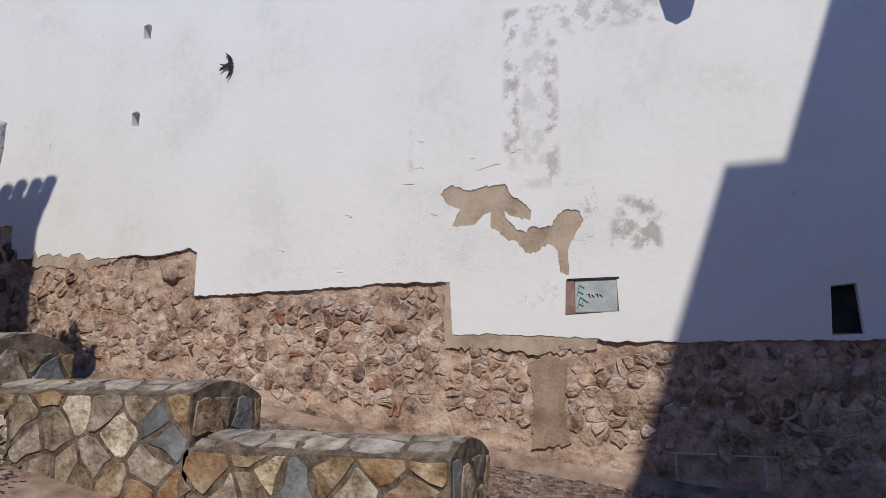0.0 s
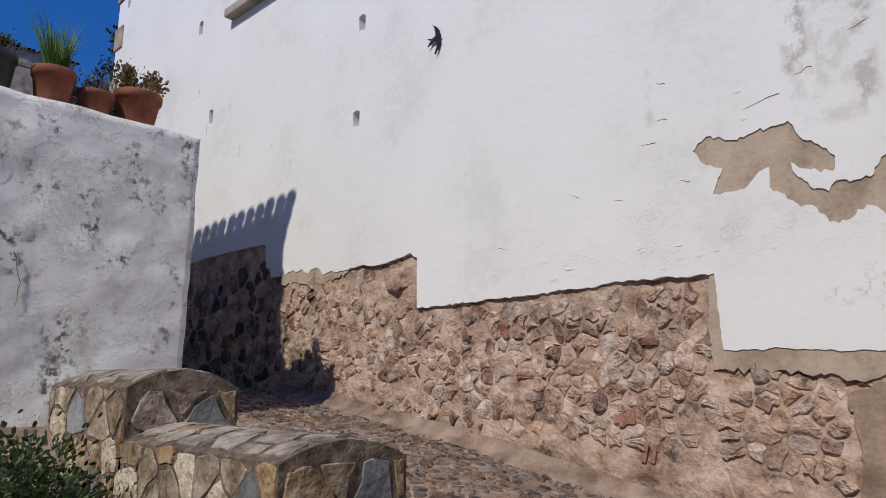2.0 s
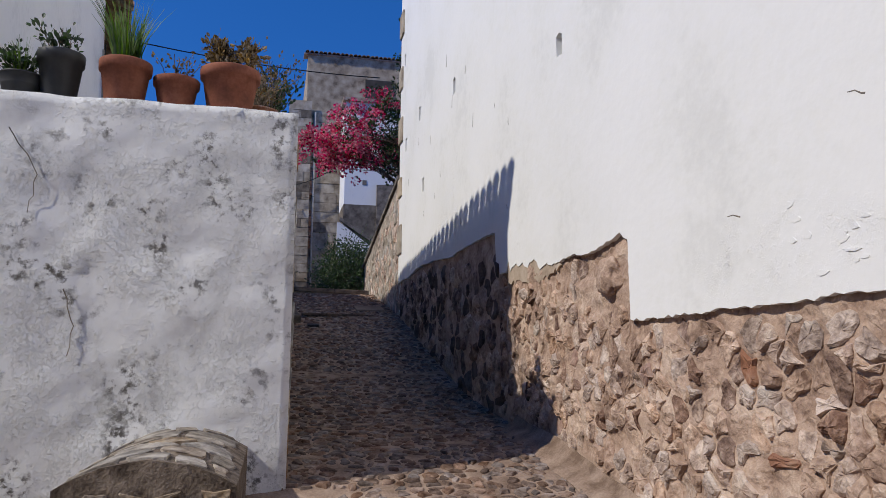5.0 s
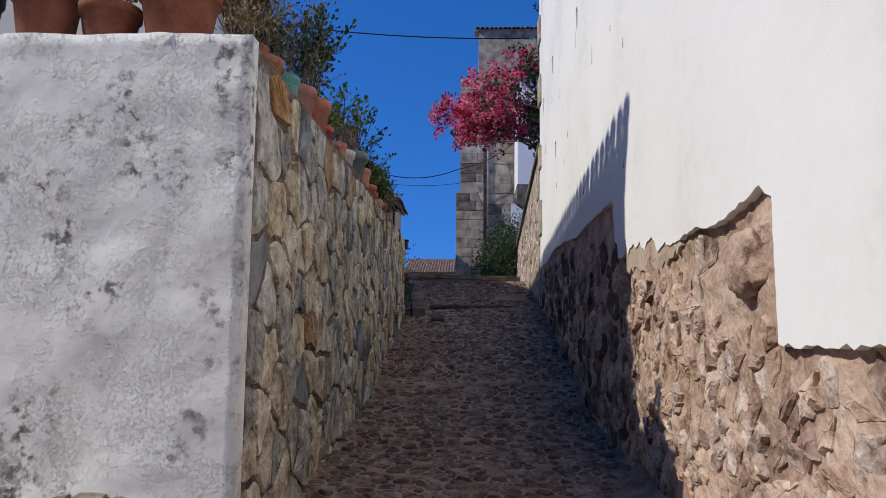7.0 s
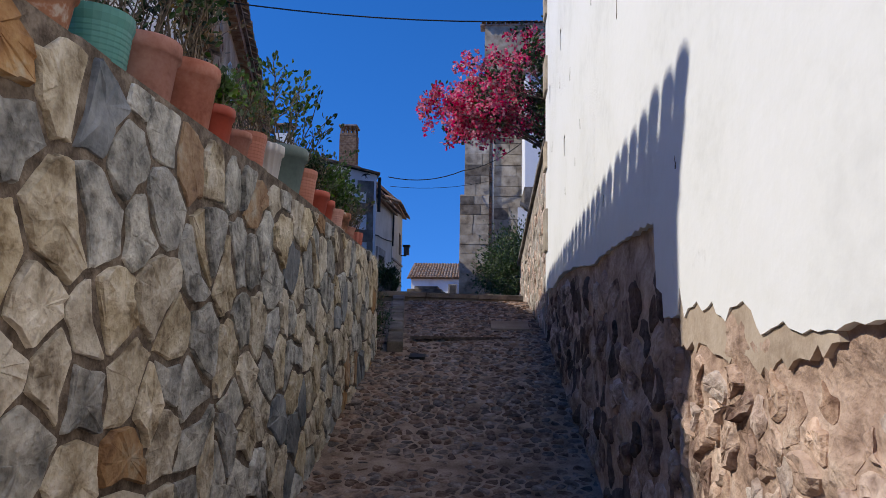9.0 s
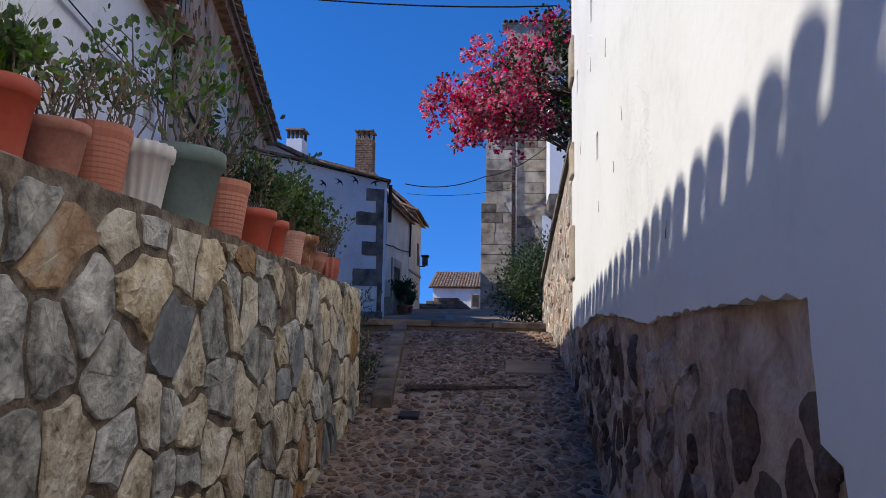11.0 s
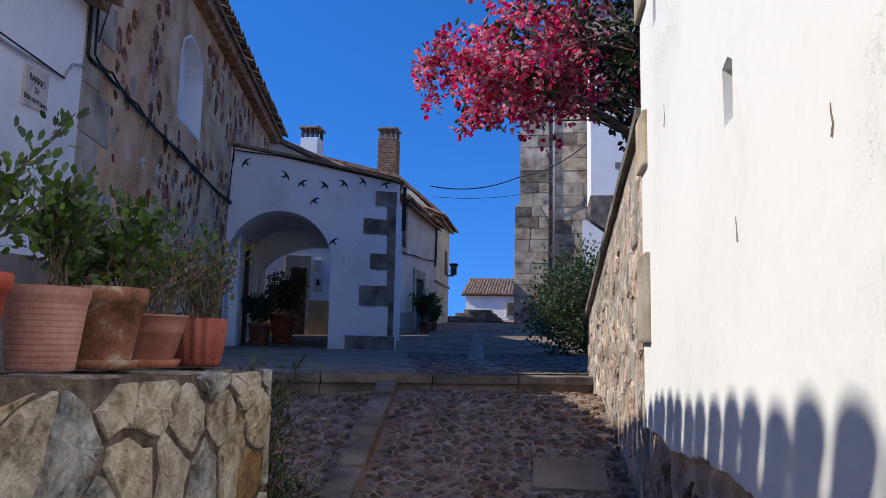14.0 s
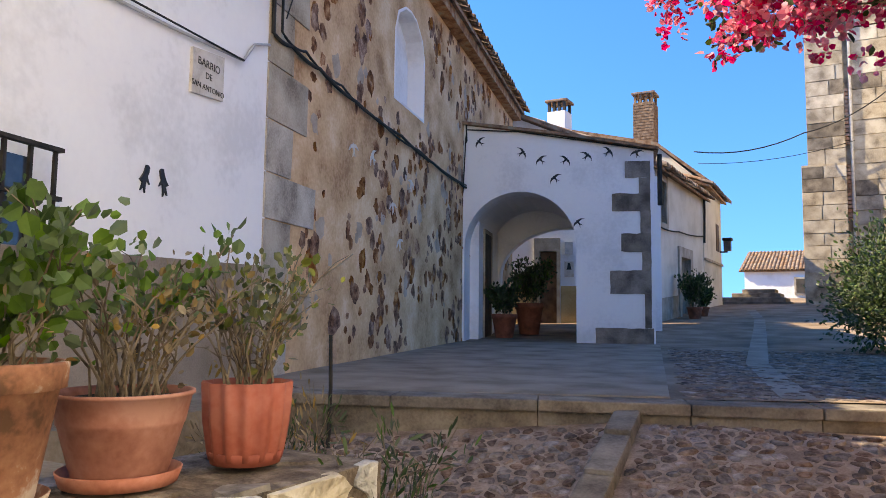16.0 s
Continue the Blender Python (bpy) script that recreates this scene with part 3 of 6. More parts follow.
EDGE = [(-14, 1.6), (-4, 1.9), (-1.05, 2.04), (0.21, 2.04), (0.9, 2.06), (1.28, 2.09), (1.9, 2.14), (2.17, 2.12), (2.20, 2.58), (2.9, 2.6), (3.6, 2.57), (4.85, 2.56), (4.86, 3.0), (4.95, 3.05), (5.3, 2.99), (5.7, 3.02), (6.0, 2.98), (6.1, 3.02), (6.24, 2.99), (6.3, 3.05), (6.36, 3.08), (6.46, 3.07), (6.5, 3.03), (6.58, 3.04), (6.62, 3.08), (6.72, 3.06), (6.78, 3.09), (6.88, 3.07), (6.93, 3.04), (6.98, 3.15), (7.02, 3.06), (7.22, 3.05), (7.24, 3.14), (7.33, 3.17), (7.36, 3.44), (7.9, 3.45), (8.6, 3.45), (9.15, 3.43), (9.9, 3.5), (10.9, 3.53), (11.6, 3.47), (12.62, 3.46)]
wall_e = thing("wall_east", "tall whitewashed wall over a bare rubble stone base", "wall", kind="structure")
re_ = random.Random(11)
edge = [(y, z + 0.016 * noise.noise((y * 5, 0.5, 0)) + 0.008 * noise.noise((y * 17, 1.5, 0))) for y, z in rough_line(EDGE, 0.035, 0.007, re_)]
HOLES = [(5.75, 5.53, 0.10, 0.17), (5.79, 4.51, 0.10, 0.16), (9.4, 6.78, 0.11, 0.2), (10.95, 5.69, 0.11, 0.2), (12.2, 6.98, 0.11, 0.2), (10.65, 4.61, 0.11, 0.18), (12.05, 5.55, 0.1, 0.2), (12.2, 8.27, 0.1, 0.2), (8.9, 5.35, 0.1, 0.18)]
loops = []
for hy, hz, w, h in HOLES:
    loops.append([(hy - w / 2 + re_.uniform(-.01, .01), hz - h / 2), (hy + w / 2, hz - h / 2 + re_.uniform(-.01, .02)), (hy + w / 2 + .01, hz + h / 2), (hy, hz + h / 2 + 0.015), (hy - w / 2, hz + h / 2 - .015)])
loops.append([(0.77, 2.29), (1.2, 2.27), (1.19, 2.56), (0.78, 2.57)])
loops.append([(-0.95, 2.08), (-0.74, 2.07), (-0.76, 2.44), (-0.93, 2.45)])
patch = rough_line([(2.3, 3.39), (2.23, 3.29), (2.11, 3.24), (2.18, 3.08), (2.08, 3.08), (1.96, 3.09), (1.89, 3.17), (1.83, 3.19), (1.83, 3.05), (1.69, 2.94), (1.59, 2.9), (1.53, 2.81), (1.48, 2.79), (1.34, 2.87), (1.26, 2.82), (1.235, 2.63), (1.16, 2.6), (1.17, 2.8), (1.1, 2.95), (1.03, 3.06), (1.08, 3.15), (1.2, 3.16), (1.31, 3.02), (1.48, 3.03), (1.52, 2.98), (1.6, 3.01), (1.69, 3.12), (1.71, 3.19), (1.6, 3.12), (1.49, 3.09), (1.47, 3.17), (1.57, 3.27), (1.65, 3.33), (1.71, 3.44), (1.91, 3.42), (1.97, 3.4), (2.08, 3.41), (2.2, 3.46), (2.3, 3.39)], 0.022, 0.014, re_)[:-1]
loops.append(patch)
outline = edge + [(12.62, 12.0), (-14, 12.0)]
prism("plaster", outline, east, 0.017, -0.2, M["whitewash"], wall_e, "thick uneven whitewash", loops)
under = [(y, z + 0.05) for y, z in EDGE] + [(12.6, -0.5), (-14, -0.5)]
prism("rubble_bed", under, east, -0.045, -0.2, M["rubble_mortar"], wall_e, "reddish brown rubble mortar")


def bed_depth(y, z):
    """Unevenness of the mortar between the rubble stones."""
    return 0.020 * noise.fractal((y * 3.2, 7.0, z * 6.0), 0.9, 2, 5) - 0.010 + 0.02 * noise.noise((y * 0.9, 3.0, z * 1.2))


def east_rough(u, v, d):
    return (6.3 - d - bed_depth(u, v), u, v)


V, F, idx = [], [], {}
NY, NZ = 590, 100
for i in range(NY + 1):
    y = -2.6 + 15.2 * i / NY
    zt = curve_z(EDGE, y) + 0.03
    zb = ground_z(6.2, y) - 0.15
    for j in range(NZ + 1):
        z = zb + (zt - zb) * j / NZ
        idx[i, j] = len(V)
        V.append((6.3 - bed_depth(y, z), y, z))
for i in range(NY):
    for j in range(NZ):
        F.append((idx[i, j], idx[i, j + 1], idx[i + 1, j + 1], idx[i + 1, j]))
mesh_object("rubble_face", V, F, M["rubble_mortar"], wall_e, "uneven reddish brown mortar face", smooth=True)
# cement haunch along the foot of the wall
V, F = [], []
for i in range(101):
    y = -2.6 + 9.4 * i / 100
    w = 0.17 + 0.04 * noise.noise((y * 1.3, 2, 0))
    for x, h in ((6.3 - w, 0.0), (6.3 - w * 0.7, 0.03), (6.3 - w * 0.3, 0.06), (6.285, 0.11)):
        V.append((x, y, ground_z(x, y) + h + 0.02 * noise.noise((y * 4, x * 9, 0))))
F = [(4 * i + k, 4 * i + 4 + k, 4 * i + 5 + k, 4 * i + 1 + k) for i in range(100) for k in range(3)]
mesh_object("haunch", V, F, M["cobble_mortar"], wall_e, "smooth tan cement haunch at the wall foot", smooth=True)
box("wall_core", (6.5, -14, -0.6), (7.0, 12.6, 12.0), M["cream"], wall_e)
prism("bare_render", [(0.95, 2.585), (2.35, 2.7), (2.35, 3.5), (0.95, 3.5)], east, 0.008, -0.05, M["brown_render"], wall_e, "bare brown render under fallen whitewash")
rq = random.Random(3)
for nm, pts in (("bare_render", [(5.85, 2.97), (6.2, 2.9), (6.6, 2.93), (7.0, 2.95), (7.05, 3.3), (5.95, 3.3), (5.85, 2.97)]), ("bare_render", [(0.95, 2.15), (0.95, 2.0), (1.4, 1.96), (1.9, 2.0), (2.24, 2.02), (2.26, 2.3), (2.23, 2.65), (2.15, 2.65), (2.13, 2.2), (0.95, 2.15)]), ("mortar_patch", [(1.2, 1.92), (1.22, 1.5), (1.18, 1.25), (1.5, 1.2), (1.47, 1.6), (1.52, 1.88), (1.35, 1.95), (1.2, 1.92)])):
    prism(nm, rough_line(pts, 0.035, 0.022, rq)[:-1], east, 0.010 if nm == "bare_render" else 0.005, -0.03, M["brown_render" if nm == "bare_render" else "damp_render"], wall_e, "bare tan render")
for y0, z0, y1, z1 in ((0.43, 1.2, 0.1, 1.214), (0.0, 1.195, -0.33, 1.205), (0.40, 0.98, 0.385, 1.2), (-0.22, 0.98, -0.235, 1.2)):
    prism("paint_line", [(y0, z0), (y1, z0), (y1, z1), (y0, z1)], east, 0.006, -0.02, M["sign"], wall_e, "pale painted line")
for z0, z1, w in ((3.9, 4.36, 0.30), (4.82, 5.12, 0.26), (5.7, 6.1, 0.3), (6.6, 6.95, 0.26), (7.5, 7.9, 0.3), (8.4, 8.8, 0.26)):
    box("quoin", (6.255, 12.63 - w, z0), (6.75, 12.66, z1), M["granite"], wall_e, bevel=0.015)
box("end_wall", (6.31, 12.6, 2.5), (14, 12.64, 12.0), M["whitewash"], wall_e)
tagged(box("roof_east", (5.95, -14, 12.0), (14, 12.9, 12.25), M["tile"]), "tiled roof of the tall white house", "roof", kind="structure")

# low garden wall that continues past the house corner
def garden(u, v, d):
    return (6.3 - 0.035 * (u - 12.62) - d, u, v)


garden_wall = thing("wall_garden", "low rubble garden wall with a sloping dark coping", "wall", kind="structure")
prism("rubble_bed", [(12.66, 2.4), (16.3, 3.2), (16.3, 4.12), (12.66, 5.16)], garden, 0.0, -0.45, M["garden_mortar"], garden_wall)
bm = bmesh.new()
add_prism(bm, rough_line([(12.66, 5.16), (14.4, 4.68), (16.36, 4.10)], 0.2, 0.012, rq) + rough_line([(16.36, 4.16), (14.4, 4.74), (12.66, 5.22)], 0.2, 0.012, rq), garden, 0.04, -0.5)
part("coping", bm, M["cap_board"], garden_wall, "weathered cement coping")

# ---- retaining wall with the raised terrace ----
def west(u, v, d):
    return (4.5 + d, u, v)


def front(u, v, d):
    return (u, 5.45 - d, v)


terrace_wall = thing("wall_terrace", "flagstone retaining wall with a whitewashed end", "wall", kind="structure")
prism("flag_bed", [(5.5, 1.2), (11.86, 2.3), (11.86, 3.735), (8.7, 3.788), (5.5, 3.747)], west, 0.0, -0.5, M["flag_mortar"], terrace_wall, "rough grey brown mortar")
rw = random.Random(21)
bm = bmesh.new()
NX, NZ = 130, 70
gridv = {}
for i in range(NX + 1):
    for j in range(NZ + 1):
        x, z = -2.2 + 6.71 * i / NX, 0.2 + 3.56 * j / NZ
        b = 0.03 * noise.fractal((x * 1.6, 3.1, z * 1.6), 1, 2, 4) + 0.010 * noise.noise((x * 7, 0, z * 7)) + 0.006 * noise.noise((x * 17, 0, z * 17))
        gridv[i, j] = bm.verts.new((x, 5.45 + b - 0.02 + 0.04 * (1 - z / 3.7), z + (0.012 * noise.noise((x * 4, 1, 0)) if j == NZ else 0)))
for i in range(NX):
    for j in range(NZ):
        bm.faces.new((gridv[i, j], gridv[i + 1, j], gridv[i + 1, j + 1], gridv[i, j + 1]))
ext = bmesh.ops.extrude_edge_only(bm, edges=[e for e in bm.edges if e.is_boundary])
for v in ext["geom"]:
    if isinstance(v, bmesh.types.BMVert):
        v.co.y = 5.53
part("white_end", bm, M["old_whitewash"], terrace_wall, "lumpy stained old whitewash", smooth=True)
box("terrace_fill", (-2.2, 5.9, 0), (4.1, 11.8, 3.6), M["earth"], terrace_wall)
box("terrace_fill", (-2.2, 11.7, 1), (2.2, 14.4, 3.55), M["earth"], terrace_wall)

# ---- stepped flagstone parapet before the white end ----
parapet = thing("stepped_parapet", "stepped flagstone parapet with rounded mortared caps", "parapet", kind="structure")
STEPS = [(1.3, 2.78, 1.30, 1.39), (2.75, 4.28, 1.585, 1.67), (4.25, 5.5, 1.865, 1.97)]
for y0, y1, ze, zc in STEPS:
    bm = bmesh.new()
    prof = [(3.64, -0.3), (3.64, ze)] + [(3.64 + 0.66 * f, ze + (zc - ze) * 4 * f * (1 - f)) for f in (0.03, 0.1, 0.25, 0.5, 0.75, 0.9, 0.97)] + [(4.30, ze), (4.30, -0.3)]
    add_prism(bm, prof, lambda u, v, d: (u, d, v), y0, y1)
    part("parapet_bed", bm, M["flag_mortar"], parapet)

# ---- terrace house, chapel ----
def house(name, label, poly, z0, z1, mat, parent=None):
    bm = bmesh.new()
    lo = [bm.verts.new((x, y, z0)) for x, y in poly]
    hi = [bm.verts.new((x, y, z1)) for x, y in poly]
    n = len(poly)
    bm.faces.new(hi)
    for i in range(n):
        bm.faces.new((lo[i], lo[(i + 1) % n], hi[(i + 1) % n], hi[i]))
    return part(name, bm, mat, parent, label)


def eave_tiles(name, p0, p1, z, mat, parent, rows=4, pitch=0.21, slope=0.33, inward=None, length=0.42, r=0.1):
    """Curved cover tiles in rows that climb inward from an eave between p0 and p1; one joined mesh."""
    p0, p1 = Vector((*p0, z)), Vector((*p1, z))
    d = (p1 - p0)
    L = d.length
    d.normalize()
    inn = Vector((-d.y, d.x, 0)) if inward is None else Vector((*inward, 0)).normalized()
    V, F = [], []
    rt = random.Random(len(name) + int(L * 10))
    n = int(L / pitch)
    seg = 6
    for i in range(n + 1):
        for k in range(rows):
            j = rt.uniform(-0.012, 0.012)
            base = p0 + d * (i * pitch + j) + inn * (k * length * 0.82 - rt.uniform(0, 0.03)) + Vector((0, 0, k * length * 0.82 * slope + 0.02 * (k % 2) + rt.uniform(0, 0.012)))
            o = len(V)
            for e in (0, 1):
                rr = r * (1.0 - 0.18 * e)
                for s in range(seg + 1):
                    a = math.pi * s / seg
                    V.append(base + d * (rr * math.cos(a)) + inn * (length * e) + Vector((0, 0, rr * math.sin(a) * 0.9 + length * e * slope)))
                    V.append(base + d * (rr * 0.8 * math.cos(a)) + inn * (length * e) + Vector((0, 0, rr * 0.8 * math.sin(a) * 0.9 + length * e * slope)))
            w = 2 * (seg + 1)
            for s in range(seg):
                F.append((o + 2 * s, o + 2 * s + 2, o + w + 2 * s + 2, o + w + 2 * s))
                F.append((o + 2 * s + 1, o + w + 2 * s + 1, o + w + 2 * s + 3, o + 2 * s + 3))
                F.append((o + 2 * s, o + 2 * s + 1, o + 2 * s + 3, o + 2 * s + 2))
    tagged(mesh_object(name, V, F, mat, parent, "", smooth=False), kind="stuff")
    # bed of the roof below the cover tiles
    e0, e1 = p0 + inn * 0.1, p1 + inn * 0.1
    run = rows * length * 0.82 + 0.3
    up = Vector((0, 0, 1))
    a, b, c, dd = e0, e1, e1 + inn * run + up * run * slope, e0 + inn * run + up * run * slope
    vs = [a, b, c, dd] + [v - up * 0.07 for v in (a, b, c, dd)]
    mesh_object("roof_deck", vs, [(0, 1, 2, 3), (7, 6, 5, 4), (0, 4, 5, 1), (1, 5, 6, 2), (2, 6, 7, 3), (3, 7, 4, 0)], mat, parent)


HOUSE = [(2.45, 5.8), (2.1, 11.0), (1.24, 14.9), (-6, 14.0), (-6, 5.8)]
wh = thing("terrace_house", "white two-storey house above the terrace with a tiled eave", "house")
house("wall", "", HOUSE, 3.4, 7.15, M["house_white"], wh)
eave_tiles("roof_tiles", (2.80, 5.80), (2.45, 11.0), 7.12, M["tile"], wh, rows=12)
eave_tiles("roof_tiles", (2.45, 11.0), (1.55, 14.95), 7.12, M["tile"], wh, rows=12)

CH0, CH1 = Vector((1.24, 14.88)), Vector((-1.50, 26.6))
ch_dir = (CH1 - CH0).normalized()
ch_n = Vector((ch_dir.y, -ch_dir.x))


def chap(u, v, d):
    p = CH0 + ch_dir * u + ch_n * d
    return (p.x, p.y, v)


CH_L = (CH1 - CH0).length
chapel = thing("chapel", "old stone chapel with brown render and tiled eaves", "chapel")
WIN = [(3.28, 7.0), (4.62, 7.0), (4.62, 7.95), (4.5, 8.22), (4.2, 8.42), (3.95, 8.46), (3.7, 8.42), (3.4, 8.25), (3.28, 7.95)]
prism("wall", [(0, 3.0), (CH_L, 3.0), (CH_L, 9.15), (0, 9.15)], chap, 0.0, -0.7, M["chapel_render"], chapel, "brown render over rubble", [WIN])
prism("window_reveal", WIN, chap, 0.006, -0.3, M["house_white"], chapel, "whitewashed window reveal", [[(3.95 + (u - 3.95) * 0.93, 7.7 + (v - 7.7) * 0.955) for u, v in WIN]])
prism("window_splay", [(3.0, 6.7), (4.9, 6.7), (4.9, 8.7), (3.0, 8.7)], chap, -0.25, -0.68, M["house_white"], chapel, "whitewashed blind window")
bm = bmesh.new()
add_prism(bm, [(0.0, 3.0), (0.5, 3.0), (0.5, 9.1), (0.0, 9.1)], lambda u, v, d: chap(-d, v, -u * 12), 0.0, 0.3)
part("end_wall", bm, M["granite"], chapel, "granite corner blocks")
e0, e1 = chap(-0.1, 0, 0.38), chap(CH_L + 0.1, 0, 0.38)
eave_tiles("roof_tiles", e0[:2], e1[:2], 9.2, M["tile"], chapel, rows=8, slope=0.4)
prism("cornice", [(-0.05, 8.98), (CH_L, 8.98), (CH_L, 9.16), (-0.05, 9.16)], chap, 0.2, -0.1, M["tile"], chapel, "row of projecting eave tiles")

# ---- arched porch ----
A0, A1 = Vector((-0.36, 21.75)), Vector((2.82, 22.67))
a_dir = (A1 - A0).normalized()
a_n = Vector((a_dir.y, -a_dir.x))
A_L = (A1 - A0).length


def arch(u, v, d):
    p = A0 + a_dir * u + a_n * d
    return (p.x, p.y, v)


porch = thing("arch_porch", "whitewashed archway with granite corner blocks and painted swallows", "archway")
def arch_outline(u0, u1, zs, zc, z0, k=14):
    c, r = (u0 + u1) / 2, (u1 - u0) / 2
    return [(u0, z0)] + [(c - r * math.cos(math.pi * i / k), zs + (zc - zs) * math.sin(math.pi * i / k)) for i in range(k + 1)] + [(u1, z0)]


opening = arch_outline(0.03, 2.0, 5.38, 6.35, 3.55, 22)
outer = [(-0.15, 3.5)] + opening + [(A_L, 3.5), (A_L, 7.0), (A_L * 0.5, 7.33), (-0.15, 7.62)]
prism("wall", outer, arch, 0.0, -0.55, M["house_white"], porch)
back_open = arch_outline(0.25, 3.2, 5.0, 6.05, 3.55, 22)
outer2 = [(-0.3, 3.5)] + back_open + [(A_L + 0.3, 3.5), (A_L + 0.3, 7.1), (-0.3, 7.1)]
prism("back_wall", outer2, arch, -2.9, -3.3, M["house_white"], porch)
vault = arch_outline(0.02, 2.1, 5.4, 6.42, 5.3, 22)
prism("vault", vault + [(2.2, 5.3), (2.2, 6.85), (-0.2, 6.85), (-0.2, 5.3)], arch, -0.55, -2.9, M["house_white"], porch, "whitewashed barrel vault")
prism("side_wall", [(2.1, 3.5), (A_L, 3.5), (A_L, 6.9), (2.1, 6.9)], arch, -0.5, -3.1, M["house_white"], porch)
prism("side_wall", [(-0.25, 3.5), (0.2, 3.5), (0.2, 5.9), (-0.25, 5.9)], arch, -0.55, -2.9, M["house_white"], porch)
side_door = prism("side_door", [(0.19, 3.6), (0.225, 3.6), (0.225, 5.75), (0.19, 5.75)], arch, -1.05, -1.85, M["wood"], porch, "dark wooden side door")
for d0, d1, z0, z1 in ((-1.0, -1.05, 3.6, 5.82), (-1.85, -1.9, 3.6, 5.82), (-1.05, -1.85, 5.75, 5.82)):
    prism("frame", [(0.185, z0), (0.24, z0), (0.24, z1), (0.185, z1)], arch, d0, d1, M["stone_trim"], side_door)
prism("roof", [(-0.2, 7.63), (A_L * 0.5, 7.34), (A_L + 0.08, 7.0), (A_L + 0.08, 7.05), (A_L * 0.5, 7.39), (-0.2, 7.68)], arch, 0.1, -3.2, M["tile"], porch)
for u0, z0, u1, z1 in ((2.83, 6.54, 3.25, 6.83), (3.06, 6.27, 3.25, 6.54), (2.61, 5.97, 3.25, 6.27), (3.08, 5.58, 3.25, 5.97), (2.76, 5.27, 3.25, 5.58), (3.1, 4.94, 3.25, 5.27), (2.57, 4.55, 3.25, 4.94), (3.14, 3.97, 3.25, 4.55), (2.32, 3.66, 3.28, 3.97)):
    bm = bmesh.new()
    add_prism(bm, rough_line([(u0, z0), (u1, z0), (u1, z1), (u0, z1), (u0, z0)], 0.12, 0.012, rq)[:-1], arch, 0.02, -0.1)
    part("quoin", bm, M["granite_grey"], porch, "dark weathered granite block")

# ---- houses up the street ----
def line3(p, q):
    p, q = Vector(p), Vector(q)
    d = (q - p).normalized()
    nn = Vector((d.y, -d.x))
    return (lambda u, v, dd: ((p + d * u + nn * dd).x, (p + d * u + nn * dd).y, v)), (q - p).length


up_house = thing("street_house", "cream rendered house with a stone-framed door and tiled roof", "house")
uh, UL = line3((1.66, 27.9), (1.90, 33.1))
DOOR = [(2.35, 3.6), (3.4, 3.6), (3.4, 5.8), (2.35, 5.8)]
UWIN = [(0.15, 6.5), (0.95, 6.5), (0.95, 7.55), (0.15, 7.55)]
prism("wall", [(0, 3.4), (UL, 3.4), (UL, 8.1), (0, 7.75)], uh, 0.0, -0.5, M["cream"], up_house, "", [DOOR, UWIN])
prism("plinth", [(0, 3.4), (2.1, 3.4), (2.1, 4.75), (0, 4.6)], uh, 0.02, -0.01, M["stone_trim"], up_house, "grey brown painted plinth")
prism("plinth", [(3.65, 3.4), (UL, 3.4), (UL, 4.95), (3.65, 4.85)], uh, 0.02, -0.01, M["stone_trim"], up_house, "grey brown painted plinth")
prism("door_frame", [(2.1, 3.5), (3.65, 3.5), (3.65, 6.05), (2.1, 6.05)], uh, 0.05, -0.15, M["stone_trim"], up_house, "stone door surround", [[(2.35, 3.55), (3.4, 3.55), (3.4, 5.78), (2.35, 5.78)]])
prism("door", [(2.36, 3.5), (3.39, 3.5), (3.39, 5.77), (2.36, 5.77)], uh, -0.2, -0.3, M["wood"], up_house, "dark wooden door")
prism("window_frame", [(0.0, 6.35), (1.1, 6.35), (1.1, 7.7), (0.0, 7.7)], uh, 0.04, -0.1, M["stone_trim"], up_house, "stone window surround", [UWIN])
prism("window", [(0.14, 6.5), (0.96, 6.5), (0.96, 7.55), (0.14, 7.55)], uh, -0.15, -0.2, M["wood"], up_house, "closed dark shutter")
uh2, UL2 = line3((1.90, 33.1), (1.84, 37.0))
prism("wall", [(0, 3.6), (UL2, 3.6), (UL2, 8.2), (0, 8.1)], uh2, 0.02, -3.0, M["cream"], up_house)
prism("string_course", [(0, 5.9), (UL2, 5.95), (UL2, 6.02), (0, 5.97)], uh2, 0.08, 0.0, M["stone_trim"], up_house)
prism("window", [(2.6, 6.4), (3.2, 6.4), (3.2, 7.3), (2.6, 7.3)], uh2, 0.04, 0.0, M["wood"], up_house, "small dark window")
gh, GL = line3((-4.6, 26.08), (1.66, 27.9))
FDOOR = [(3.75, 3.8), (4.17, 3.8), (4.17, 5.76), (3.75, 5.76)]
prism("gable_wall", [(0, 3.4), (GL, 3.4), (GL, 7.72), (0, 10.5)], gh, 0.0, -0.4, M["house_white"], up_house, "", [FDOOR])
prism("ochre_panel", [(4.27, 3.5), (5.25, 3.5), (5.25, 4.9), (4.27, 4.9)], gh, 0.015, -0.01, M["ochre"], up_house, "ochre painted plinth")
prism("ochre_panel", [(2.4, 3.5), (3.6, 3.5), (3.6, 4.9), (2.4, 4.9)], gh, 0.015, -0.01, M["ochre"], up_house, "ochre painted plinth")
prism("door_frame", [(3.61, 3.6), (4.26, 3.6), (4.26, 6.08), (3.61, 6.08)], gh, 0.05, -0.12, M["stone_trim"], up_house, "stone door surround", [[(3.75, 3.65), (4.17, 3.65), (4.17, 5.76), (3.75, 5.76)]])
